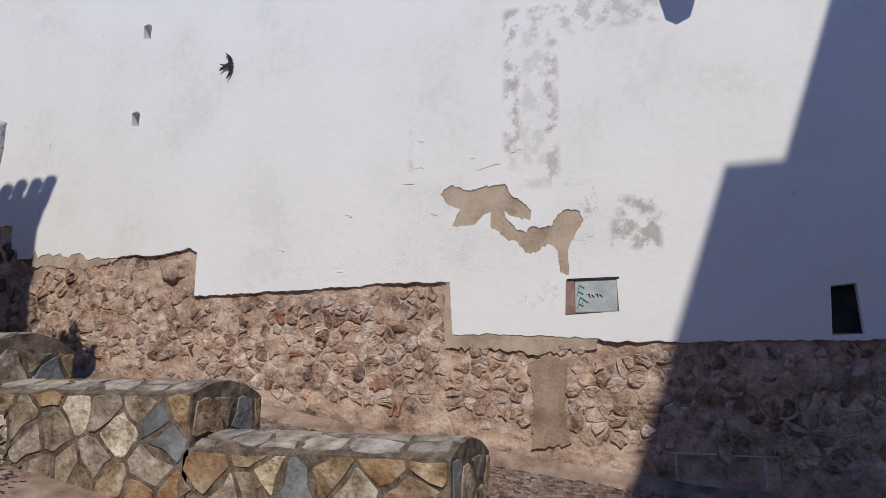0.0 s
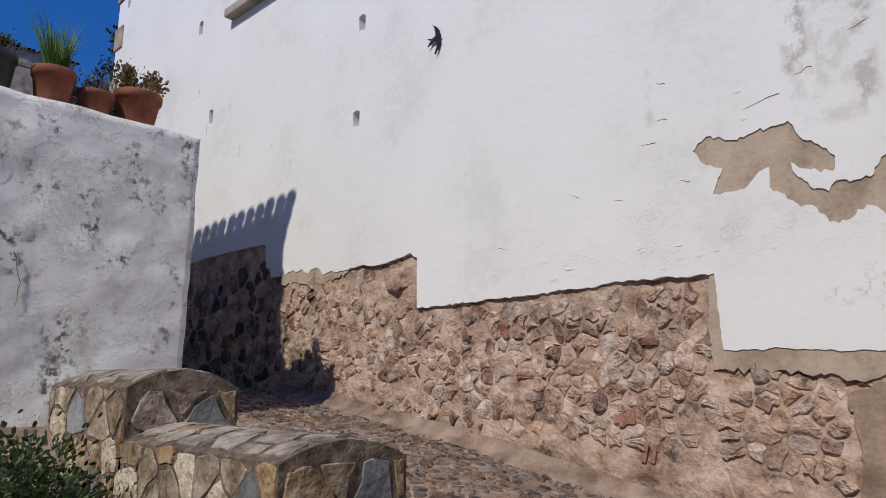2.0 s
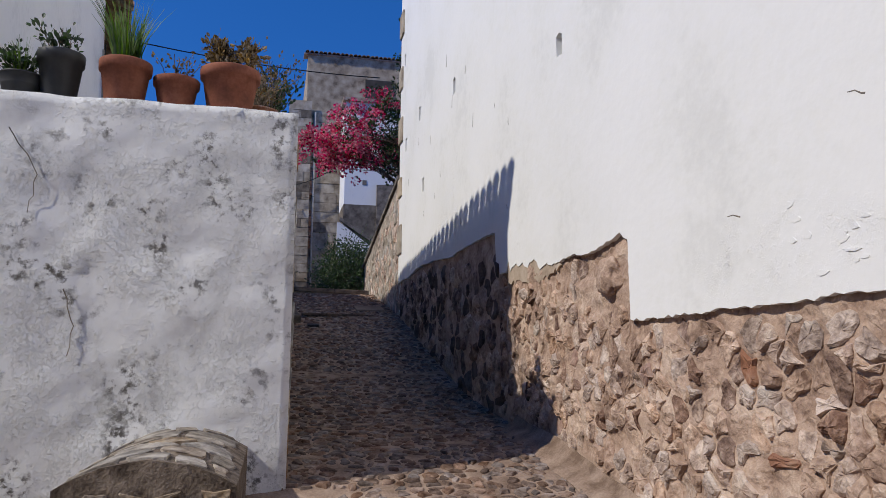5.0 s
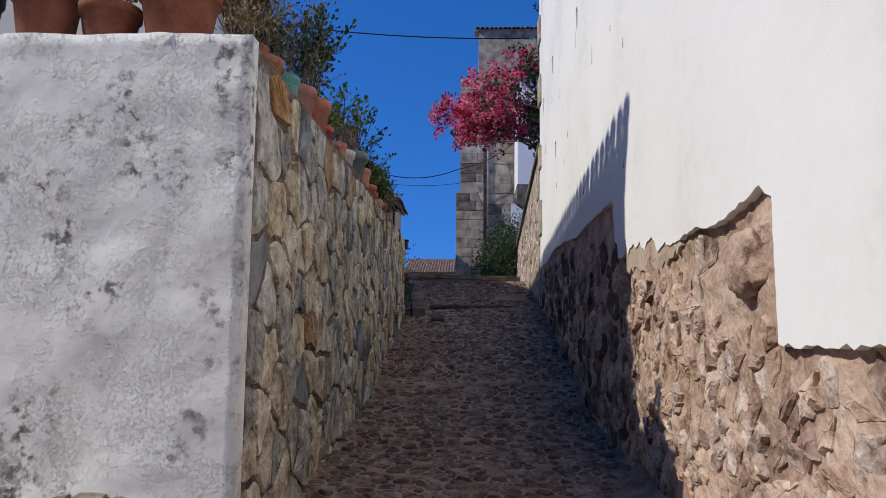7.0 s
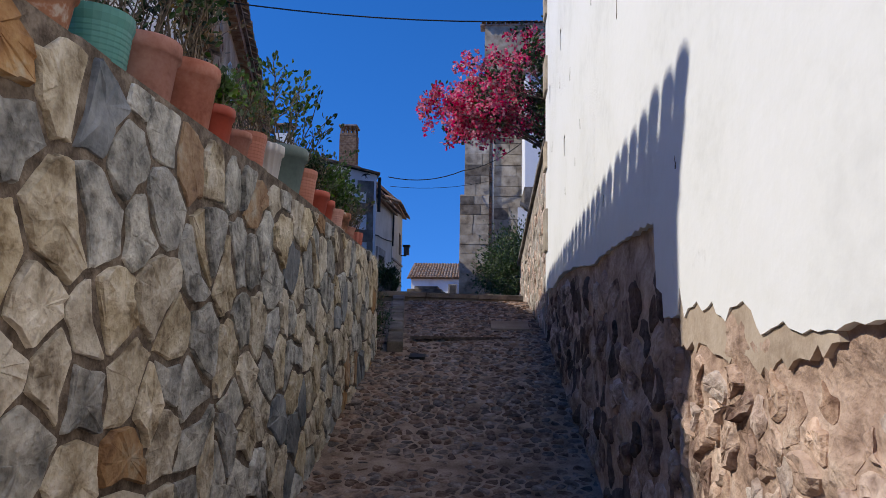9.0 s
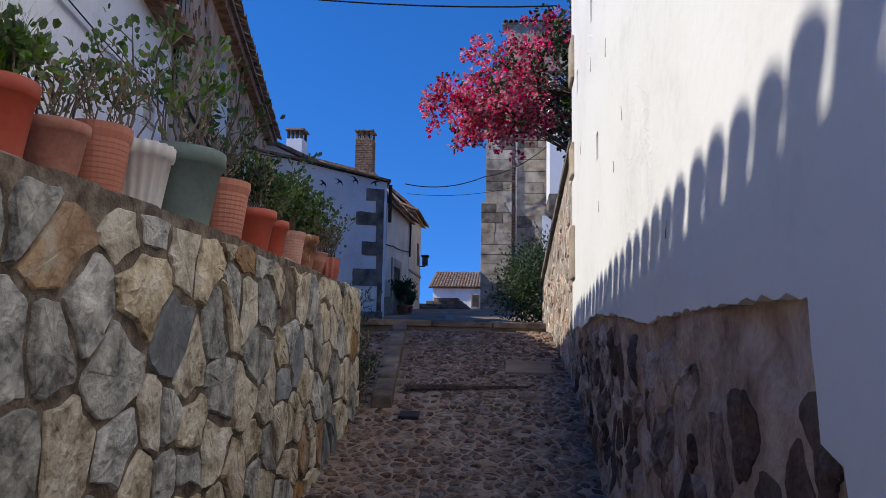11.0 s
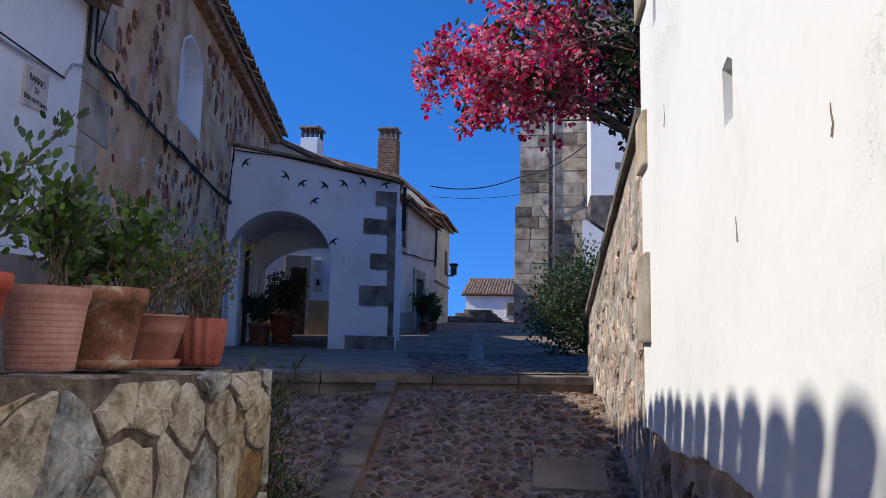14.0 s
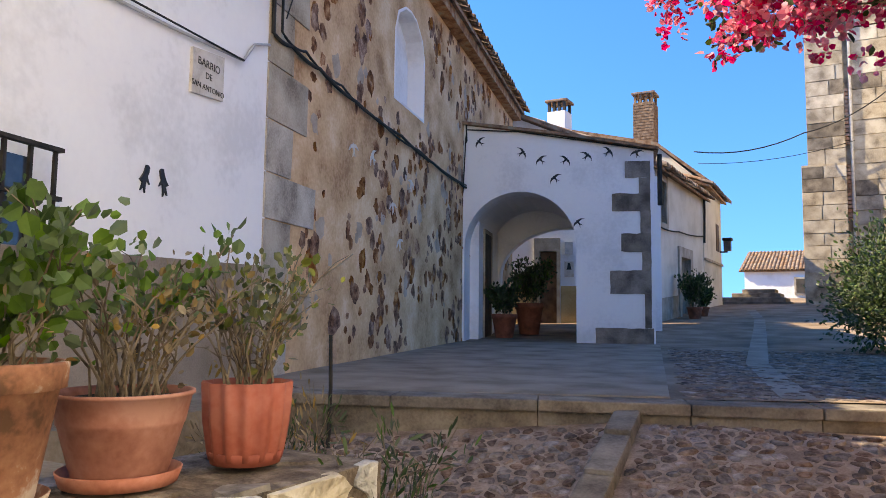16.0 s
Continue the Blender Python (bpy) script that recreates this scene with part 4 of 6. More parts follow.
prism("door", [(3.76, 3.6), (4.16, 3.6), (4.16, 5.75), (3.76, 5.75)], gh, -0.06, -0.2, M["door_brown"], up_house, "brown wooden door")
tagged(prism("house_plaque", [(4.36, 5.12), (4.58, 5.12), (4.58, 5.5), (4.36, 5.5)], gh, 0.03, -0.005, M["sign"]), "white enamel house plaque with a dark emblem", "plaque")
tagged(prism("emblem", [(4.41, 5.3), (4.53, 5.3), (4.51, 5.38), (4.5, 5.46), (4.44, 5.46), (4.43, 5.38)], gh, 0.034, 0.028, M["ink"]), "small dark painted emblem on a plaque", "emblem")
tagged(prism("meter_box", [(4.37, 5.68), (4.56, 5.68), (4.56, 5.98), (4.37, 5.98)], gh, 0.09, -0.005, M["meter_grey"]), "small grey electric meter box on the wall", "meter box")
# roof that falls from the hidden ridge to the street
bm = bmesh.new()
add_prism(bm, [(-0.2, 10.55), (GL + 0.35, 7.66), (GL + 0.35, 7.76), (-0.2, 10.66)], gh, 0.18, -7.5)
part("roof_deck", bm, M["tile"], up_house)
eave_tiles("roof_tiles", (2.02, 27.6), (2.2, 33.3), 7.72, M["tile"], up_house, rows=14, slope=0.44)
eave_tiles("roof_tiles", (2.2, 33.2), (2.12, 37.3), 8.2, M["tile"], up_house, rows=9, slope=0.35)
def cross_y(u, v, d):
    return (u, 34.0 - d, v)


prism("gable_back", [(-3.4, 4), (1.88, 4), (1.88, 8.3), (0.4, 9.68), (-3.4, 10.68)], cross_y, 0.0, -0.5, M["cream"], up_house)
prism("roof_back", [(-3.5, 10.7), (0.4, 9.7), (2.1, 8.25), (2.1, 8.37), (0.4, 9.82), (-3.5, 10.82)], cross_y, 0.15, -4.0, M["tile"], up_house, "clay tiled roof")
for nm, cx, cy, z0, z1, w, mt in (("chimney", -2.37, 32.4, 9.0, 10.75, 0.62, "house_white"), ("chimney", -0.66, 36.9, 9.0, 12.0, 0.72, "old_brick")):
    st = box(nm, (cx - w / 2, cy - w / 2, z0), (cx + w / 2, cy + w / 2, z1), M[mt], up_house, bevel=0.02)
    box("cap", (cx - w / 2 - 0.06, cy - w / 2 - 0.06, z1 + 0.3), (cx + w / 2 + 0.06, cy + w / 2 + 0.06, z1 + 0.38), M["tile"], st, bevel=0.02)
    if mt == "old_brick":
        for q in range(17):
            zz = 10.2 + q * 0.105
            box("brick_course", (cx - w / 2 - 0.012, cy - w / 2 - 0.012, zz), (cx + w / 2 + 0.012, cy + w / 2 + 0.012, zz + 0.08), M["old_brick"], st)
    for q in range(4):
        xx = cx - w / 2 + 0.06 + q * (w - 0.12) / 3
        for yy in (cy - w / 2 + 0.05, cy + w / 2 - 0.05):
            box("cap_brick", (xx - 0.04, yy - 0.05, z1 - 0.01), (xx + 0.04, yy + 0.05, z1 + 0.31), M["old_brick"] if mt == "old_brick" else M["dark"], st)

church = thing("church", "tall granite church tower with a buttress and tiled top", "church")
box("buttress", (4.5, 35.6, 3.5), (5.75, 37.2, 9.0), M["granite"], church)
box("buttress", (4.68, 35.75, 9.0), (5.75, 37.2, 14.0), M["granite"], church)
box("wall", (5.5, 35.9, 3.5), (12.5, 44, 16.75), M["granite"], church)
eave_tiles("roof_tiles", (12.6, 35.75), (5.3, 35.75), 16.8, M["tile"], church, rows=3, inward=(0, 1), slope=0.2)
box("window", (8.3, 35.86, 14.4), (9.7, 35.95, 15.7), M["dark"], church)
white_h = thing("white_house", "white house beside the church with a cement plinth", "house")
box("wall", (7.15, 33.0, 8.8), (14, 35.6, 13.5), M["house_white"], white_h)
box("plinth", (7.12, 32.9, 3.8), (14, 35.5, 8.8), M["granite_grey"], white_h)

def side_y(u, v, d):
    return (u, 32.85 - d, v)


prism("stair_wall", [(6.86, 3.8), (8.6, 3.8), (8.6, 6.75), (6.98, 7.95), (6.86, 7.95)], side_y, 0.1, -0.05, M["house_white"], white_h, "white sloping stair wall")
prism("stair_rail", [(6.95, 8.05), (8.6, 6.98), (8.6, 7.12), (6.95, 8.2)], side_y, 0.16, -0.05, M["cap_board"], white_h, "dark stair edge")
prism("gate", [(8.55, 7.2), (9.4, 7.2), (9.4, 9.75), (8.55, 9.7)], side_y, 0.12, -0.02, M["granite_grey"], white_h, "dark closed gate")
prism("vent", [(7.94, 9.73), (8.12, 9.73), (8.12, 9.93), (7.94, 9.93)], lambda u, v, d: (u, 33.0 - d, v), 0.02, -0.02, M["cap_board"], white_h, "small grey vent")
box("eave", (7.0, 32.8, 13.5), (14, 35.7, 13.65), M["tile"], white_h)

far_house = thing("far_house", "low white house with a clay tiled roof", "house")
box("wall", (0.3, 57.0, 4.0), (9, 63, 7.0), M["house_white"], far_house)
eave_tiles("roof_tiles", (9.2, 56.7), (0.0, 56.7), 7.0, M["tile"], far_house, rows=14, inward=(0, 1), slope=0.3)

box("window_frame", (2.98, 56.8, 5.6), (3.62, 57.02, 6.6), M["stone_trim"], far_house)
box("window", (3.08, 56.78, 5.7), (3.52, 57.0, 6.5), M["dark"], far_house)

# building behind the walker that shades the lower wall
shade = thing("south_house", "white house across the lower street", "house")
box("wall", (-5.0, -9, -1), (0.3, -1.95, 9.0), M["cream"], shade)
box("wall", (0.3, -9, -1), (3.2, -2.36, 8.95), M["cream"], shade)
# unseen plain block, added to hold back skylight and deepen the lower street's shade
cross = thing("west_sky_block", "plain cream block added out of view to cut skylight in the lower street", "house")
box("wall", (-9, -9, -2), (-5.2, 5.4, 5.6), M["cream"], cross)
# ---- pots and plants ----
rp = random.Random(77)


def pot_profile(kind, d, h):
    r = d / 2
    if kind == "rim":
        return [(r * 0.66, 0), (r * 0.68, 0.01), (r * 0.9, h * 0.80), (r * 0.98, h * 0.81), (r, h * 0.98), (r * 0.985, h), (r * 0.9, h), (r * 0.88, h * 0.88)]
    if kind == "ridged":
        p = [(r * 0.74, 0)]
        for i in range(12):
            f = i / 12
            p += [(r * (0.75 + 0.2 * f), h * 0.85 * f + 0.004), (r * (0.765 + 0.2 * f), h * 0.85 * (f + 0.04))]
        return p + [(r, h * 0.9), (r, h), (r * 0.92, h), (r * 0.9, h * 0.88)]
    if kind == "bowl":
        return [(r * 0.62, 0), (r * 0.66, 0.01), (r * 0.86, h * 0.62), (r * 0.88, h * 0.64), (r * 0.885, h * 0.67), (r * 0.96, h * 0.95), (r, h * 0.96), (r, h), (r * 0.93, h), (r * 0.9, h * 0.9)]
    return [(r * 0.8, 0), (r * 0.84, 0.02), (r * 0.95, h * 0.5), (r, h), (r * 0.94, h), (r * 0.9, h * 0.88)]


def add_pot(root, kind, d, h, mat, saucer=True, flutes=0):
    bm = bmesh.new()
    z0 = 0.012 if saucer else 0.0
    add_lathe(bm, [(max(0.001, pot_profile(kind, d, h)[0][0] * 0.05), z0)] + [(r, z + z0) for r, z in pot_profile(kind, d, h)], 96 if flutes else 30, flute=0.055 if flutes else 0, flutes=flutes)
    part("pot", bm, M[mat], root, smooth=kind != "ridged")
    bm = bmesh.new()
    bmesh.ops.create_circle(bm, cap_ends=True, segments=24, radius=d / 2 * 0.9, matrix=Matrix.Translation((0, 0, h * 0.9 + z0)))
    part("soil", bm, M["soil"], root, "dark potting soil")
    if saucer:
        bm = bmesh.new()
        r = d * 0.5 * 0.86
        add_lathe(bm, [(0.01, 0), (r * 0.92, 0), (r, 0.03), (r * 0.97, 0.032), (r * 0.9, 0.008), (0.01, 0.006)], 28)
        part("saucer", bm, M[mat], root, smooth=True)


def add_plant(root, z, r, height, stems, leaves, leaf_mat, size=(0.025, 0.05), spread=0.8, start=0.35, width=0.6, stem_r=0.004, bare=0.0, name="foliage"):
    bm = bmesh.new()
    places = []
    for s in range(stems):
        a, q = rp.uniform(0, 2 * math.pi), r * math.sqrt(rp.random()) * 0.7
        p = Vector((q * math.cos(a), q * math.sin(a), z - 0.02))
        lean = Vector((math.cos(a + rp.uniform(-0.7, 0.7)), math.sin(a + rp.uniform(-0.7, 0.7)), 0)) * rp.uniform(0.1, 1) * spread
        H = height * rp.uniform(0.55, 1.0)
        pts = [p]
        for k in range(1, 7):
            f = k / 6
            pts.append(p + Vector((0, 0, H * f)) + lean * H * f * f * 0.7 + Vector((rp.uniform(-1, 1), rp.uniform(-1, 1), 0)) * H * 0.045)
        add_tube(bm, pts, stem_r, stem_r * 0.45, 4)
        for b in range(rp.randint(1, 3)):
            i = rp.randint(2, 5)
            e = pts[i] + Vector((rp.uniform(-1, 1), rp.uniform(-1, 1), rp.uniform(0.3, 1))) * H * 0.22
            add_tube(bm, [pts[i], (pts[i] + e) / 2 + Vector((0, 0, 0.01)), e], stem_r * 0.6, stem_r * 0.3, 3)
            if rp.random() > bare:
                for q2 in range(leaves // 3):
                    c = e + Vector((rp.gauss(0, 1), rp.gauss(0, 1), rp.gauss(0, 1))) * 0.03
                    places.append((c, (c - e) * 20))
        if rp.random() > bare:
            for q2 in range(leaves):
                f = start + (1 - start) * math.sqrt(rp.random())
                i = min(5, int(f * 6))
                c = pts[i].lerp(pts[i + 1], f * 6 - i) + Vector((rp.gauss(0, 1), rp.gauss(0, 1), rp.gauss(0, 0.7))) * 0.022
                places.append((c, (c - pts[i]) * 15))
    tagged(part("stem", bm, M["twig"], root, "thin woody stems"), kind="stuff")
    if places:
        leaf_mesh(name, places, M[leaf_mat], root, rp, size, width)


def add_blades(root, z, r, height, n, mat="grass_blade", w=0.007):
    V, F = [], []
    for k in range(n):
        a, q = rp.uniform(0, 6.28), r * math.sqrt(rp.random()) * 0.6
        p = Vector((q * math.cos(a), q * math.sin(a), z))
        lean = Vector((math.cos(a), math.sin(a), 0)) * rp.uniform(0.0, 0.45)
        side = Vector((-math.sin(a + 1), math.cos(a + 1), 0)) * w
        H = height * rp.uniform(0.5, 1)
        o = len(V)
        for i in range(5):
            f = i / 4
            c = p + Vector((0, 0, H * f)) + lean * H * f * f
            V += [c - side * (1 - f * 0.9), c + side * (1 - f * 0.9)]
        F += [(o + 2 * i, o + 2 * i + 1, o + 2 * i + 3, o + 2 * i + 2) for i in range(4)]
    tagged(mesh_object("grass_tuft", V, F, M[mat], root, "upright narrow green leaves"), kind="stuff")


def potted(label, at, kind, d, h, mat, plants, saucer=True, flutes=0):
    root = thing("potted_plant", label, "potted plant", (at[0], at[1], top_z(at[1])), rp.uniform(0, 360), "plant pots on the terrace wall")
    add_pot(root, kind, d, h, mat, saucer, flutes)
    for p in plants:
        p = dict(p)
        if p.pop("blades", False):
            add_blades(root, h * 0.9, d * 0.4, **p)
        else:
            add_plant(root, h * 0.9, d * 0.4, **p)
    return root


TOP = 3.765


def top_z(y):
    """Height of the terrace wall's top, which falls a little to its upper end."""
    return float(np.interp(y, (5.5, 8.7, 11.9), (3.766, 3.806, 3.752)))


GREEN = dict(height=0.34, stems=12, leaves=30, leaf_mat="leaf", size=(0.022, 0.045), spread=0.7)
DARKG = dict(height=0.36, stems=12, leaves=26, leaf_mat="leaf_dark", size=(0.022, 0.042), spread=0.7)
DRY = dict(height=0.34, stems=12, leaves=9, leaf_mat="leaf_dry", size=(0.015, 0.03), spread=0.9, bare=0.4)
potted("fluted red clay pot with a leafy shrub on a saucer", (4.27, 11.57, TOP), "tub", 0.225, 0.195, "red_clay", [dict(GREEN, height=0.40, stems=13, leaves=12, size=(0.018, 0.036), width=0.7, leaf_mat="leaf_olive", stem_r=0.003), dict(DRY, stems=20, height=0.4)], True, 14)
potted("wide terracotta bowl pot with woody geranium stems", (4.22, 11.23, TOP), "bowl", 0.31, 0.19, "terracotta", [dict(GREEN, height=0.46, stems=10, leaves=17, size=(0.02, 0.042), width=0.85, start=0.6), dict(DRY, height=0.36, stems=26)])
potted("old limed terracotta pot with a lush green geranium", (4.24, 10.90, TOP), "rim", 0.30, 0.265, "old_terracotta", [dict(GREEN, height=0.38, stems=17, leaves=30, size=(0.022, 0.048), width=0.9), dict(DRY, height=0.2)])
potted("ridged pale terracotta pot with low greenery", (4.26, 10.58, TOP), "ridged", 0.25, 0.25, "terracotta", [dict(GREEN, height=0.36)], False)
potted("red plastic pot with a thick green shrub", (4.25, 10.25, TOP), "rim", 0.25, 0.25, "red_plastic", [dict(GREEN, height=0.5, stems=18, leaves=30, size=(0.02, 0.045))])
potted("wide red plastic pot with a dark bushy plant", (4.25, 9.91, TOP), "rim", 0.31, 0.25, "red_plastic", [dict(DARKG, stems=16), dict(DRY, height=0.4)])
potted("ridged orange plastic pot with bare crooked stems", (4.25, 9.47, TOP), "ridged", 0.31, 0.31, "orange_plastic", [dict(DARKG, height=0.55, stems=7, leaves=12, size=(0.03, 0.05), spread=1.1, start=0.6, stem_r=0.006), dict(DRY, height=0.3)])
potted("large grey-green plastic pot with a tall succulent shrub", (4.23, 9.04, TOP), "rim", 0.42, 0.36, "green_plastic", [dict(GREEN, height=0.6, stems=10, leaves=17, size=(0.03, 0.055), start=0.6, stem_r=0.007)], False)
potted("off-white fluted plastic pot with leafy stems", (4.24, 8.65, TOP), "rim", 0.29, 0.28, "white_plastic", [dict(GREEN, height=0.58, stems=9, leaves=17, start=0.5, stem_r=0.006)], False, 20)
potted("ridged orange plastic pot with thin dry stems", (4.25, 8.36, TOP), "ridged", 0.24, 0.26, "orange_plastic", [DRY])
potted("small terracotta pot with a drying herb", (4.26, 8.10, TOP), "rim", 0.22, 0.2, "terracotta", [dict(DRY, leaves=20), dict(GREEN, height=0.4, stems=4, leaves=12)])
potted("red clay pot with a feathery green plant", (4.25, 7.83, TOP), "rim", 0.24, 0.25, "red_plastic", [dict(blades=True, height=0.3, n=220, w=0.0025), dict(GREEN, height=0.25)])
potted("large orange terracotta pot with a spreading shrub", (4.26, 7.47, TOP), "rim", 0.32, 0.33, "terracotta", [dict(DARKG, height=0.75, stems=16, leaves=22, size=(0.025, 0.05), start=0.5, stem_r=0.006), DRY])
potted("brown terracotta pot with a dense twiggy shrub", (4.25, 7.10, TOP), "rim", 0.30, 0.31, "terracotta", [dict(DARKG, height=0.55, stems=16, leaves=18), dict(DRY, height=0.5)], False)
potted("ridged teal plastic pot with dry grey branches", (4.24, 6.76, TOP), "ridged", 0.27, 0.27, "teal_plastic", [dict(DRY, height=0.55, stems=16), dict(DARKG, height=0.4, stems=6)], False)
potted("stained terracotta pot with a dry shrub", (4.24, 6.40, TOP), "rim", 0.28, 0.24, "old_terracotta", [dict(DRY, height=0.5, stems=18, leaves=20), dict(DARKG, height=0.3, stems=5)], False)
potted("low terracotta pot with dry growth", (4.25, 6.06, TOP), "bowl", 0.28, 0.18, "old_terracotta", [dict(DRY, height=0.3)], False)
potted("wide brown clay pot with a yellow spike of leaves", (4.10, 5.70, TOP), "rim", 0.36, 0.30, "brown_clay", [dict(height=0.36, stems=3, leaves=170, leaf_mat="leaf_dry", size=(0.02, 0.045), spread=0.08, start=0.1), dict(DRY, height=0.16, stems=6)], False)
potted("low round terracotta pot with pale broken stems", (3.79, 5.70, TOP), "rim", 0.27, 0.22, "brown_clay", [dict(DRY, height=0.2, stems=9), dict(DRY, height=0.34, stems=2, bare=1.0, stem_r=0.006)], False)
potted("terracotta pot with tall upright grass blades", (3.50, 5.70, TOP), "rim", 0.30, 0.30, "brown_clay", [dict(blades=True, height=0.46, n=190, w=0.006)], False)
potted("black plastic pot with small blue-green shoots", (3.14, 5.72, TOP), "rim", 0.26, 0.33, "black_plastic", [dict(DARKG, height=0.2, stems=8, leaves=14)], False)
potted("shallow dark plastic pot with a spiny plant", (2.94, 5.72, TOP), "bowl", 0.24, 0.18, "black_plastic", [dict(DARKG, height=0.18, stems=8), dict(blades=True, height=0.25, n=30)], False)

# ---- bougainvillea over the garden wall ----
boug = thing("bougainvillea", "large bougainvillea in magenta bloom hanging over the lane", "bougainvillea", (6.85, 14.3, 3.3))
rb = random.Random(9)
bm = bmesh.new()
root_p = Vector((0, 0, 0))
bracts, greens = [], []
CLUMPS = []
for k in range(112):
    f = rb.random()
    # from over the wall out across the lane, lower and thinner towards the tip
    x = -1.95 * f + rb.gauss(0, 0.13) + 0.35
    z = (3.25 + rb.uniform(-0.75, 1.05) * (1.0 - 0.45 * f)) - 0.35 * f
    z = max(z, 2.68)
    y = rb.gauss(0.15, 0.42)
    if noise.noise((x * 2.6, y * 2.0, z * 2.6)) < -0.12:
        continue
    CLUMPS.append((Vector((x, y, z)), f))
for k in range(34):
    CLUMPS.append((Vector((rb.uniform(-1.7, -0.95), rb.gauss(0.1, 0.25), rb.uniform(2.4, 2.9))), 0.75))
for k in range(26):
    CLUMPS.append((Vector((rb.uniform(-0.35, 0.35), rb.gauss(-0.6, 0.3), rb.uniform(3.6, 5.0))), 0.0))
for k in range(9):
    CLUMPS.append((Vector((rb.uniform(-2.0, -1.7), rb.gauss(0.1, 0.1), rb.uniform(2.82, 3.06))), 0.9))
for k in range(46):
    CLUMPS.append((Vector((rb.uniform(-0.75, 0.3), rb.gauss(0.0, 0.4), rb.uniform(2.5, 3.7))), 0.1))
for k in range(10):
    CLUMPS.append((Vector((rb.uniform(-0.3, 0.2), rb.gauss(0.1, 0.2), rb.uniform(2.0, 2.6))), 0.02))
trunk = [Vector((0, 0, 0)), Vector((0.05, 0.05, 1.0)), Vector((-0.05, 0.0, 2.0)), Vector((-0.25, 0.05, 2.9))]
add_tube(bm, trunk, 0.06, 0.03, 7)
for c, f in CLUMPS:
    if rb.random() < 0.5:
        s = trunk[rb.choice((2, 3))]
        mid = s.lerp(c, 0.5) + Vector((0, 0, 0.18))
        b1 = bmesh.new()
        add_tube(b1, [s, s.lerp(mid, 0.6), mid, c], 0.012, 0.004, 4)
        part("branch", b1, M["twig"], boug)
    pink = 0.93 if f > 0.55 else 0.5 if f > 0.3 else 0.08
    isp = rb.random() < pink
    for sub in range(rb.randint(3, 5)):
        sc = c + Vector((rb.gauss(0, 1), rb.gauss(0, 1), rb.gauss(0, 1))) * 0.10
        r = rb.uniform(0.05, 0.095)
        for q in range(26 if isp else 20):
            d = Vector((rb.gauss(0, 1), rb.gauss(0, 1), rb.gauss(0, 1))).normalized()
            p = sc + d * r * rb.uniform(0.6, 1.0)
            (bracts if isp and rb.random() < 0.93 else greens).append((p, d))
part("trunk", bm, M["twig"], boug, "thin woody trunk")
leaf_mesh("blossom", bracts, M["bract"], boug, rb, (0.03, 0.055), 0.95, 0.0, 0.4, "magenta pink papery bracts")
leaf_mesh("foliage", greens, M["leaf_dark"], boug, rb, (0.04, 0.075), 0.6, -0.1, 0.3, "dark green leaves")

# ---- bush at the roadside and the shrub below the parapet ----
def bush(name, label, cat, at, rx, ry, h, n, leaf_mat, size, seed):
    r = random.Random(seed)
    root = thing(name, label, cat, at)
    bm = bmesh.new()
    places = []
    for k in range(n):
        a, e = r.uniform(0, 6.28), math.asin(r.uniform(-0.55, 1))
        q = r.uniform(0.55, 1.0) * (1 + 0.22 * noise.noise((math.cos(a) * 2, math.sin(a) * 2, e * 2 + seed)))
        c = Vector((rx * math.cos(a) * math.cos(e) * q, ry * math.sin(a) * math.cos(e) * q, h * 0.4 + h * 0.6 * math.sin(e) * q))
        if k % 3 == 0:
            add_tube(bm, [(0, 0, 0), c * 0.45 + Vector((0, 0, 0.08)), c], 0.018, 0.004, 4)
        for j in range(55):
            p = c + Vector((r.gauss(0, 1), r.gauss(0, 1), r.gauss(0, 1))) * 0.11 * max(rx, h) / 0.9
            places.append((p, (p - c).normalized()))
    tagged(part("branchwork", bm, M["twig"], root, "thin branches"), kind="stuff")
    leaf_mesh("foliage", places, M[leaf_mat], root, r, size, 0.5, 0.2)
    return root


bush("roadside_bush", "dense green oleander bush at the roadside", "bush", (6.5, 22.2, 3.7), 0.92, 0.95, 1.75, 250, "leaf_bush", (0.045, 0.09), 4)
bush("low_shrub", "dark round-leaved shrub beside the stepped parapet", "shrub", (3.0, 4.35, 0.95), 0.5, 0.6, 0.66, 110, "leaf_dark", (0.03, 0.05), 6)
# ---- painted swallows, sign, cables, lamps, covers ----
def swallow(root_name, to3, u, v, size, turn, mat, label, flip=1):
    shape = [(0.0, 0.34), (0.07, 0.24), (0.30, 0.26), (0.55, 0.12), (0.78, -0.14), (0.45, 0.04), (0.12, 0.02), (0.07, -0.2), (0.2, -0.56), (0.0, -0.3), (-0.2, -0.56), (-0.07, -0.2), (-0.12, 0.02), (-0.45, 0.04), (-0.78, -0.14), (-0.55, 0.12), (-0.30, 0.26), (-0.07, 0.24)]
    c, s = math.cos(turn), math.sin(turn)
    pts = [(u + size * flip * (c * a - s * b), v + size * (s * a + c * b)) for a, b in shape]
    ob = prism(root_name, pts, to3, 0.012, -0.004, M[mat])
    return tagged(ob, label, "wall ornament", "swallow ornaments")


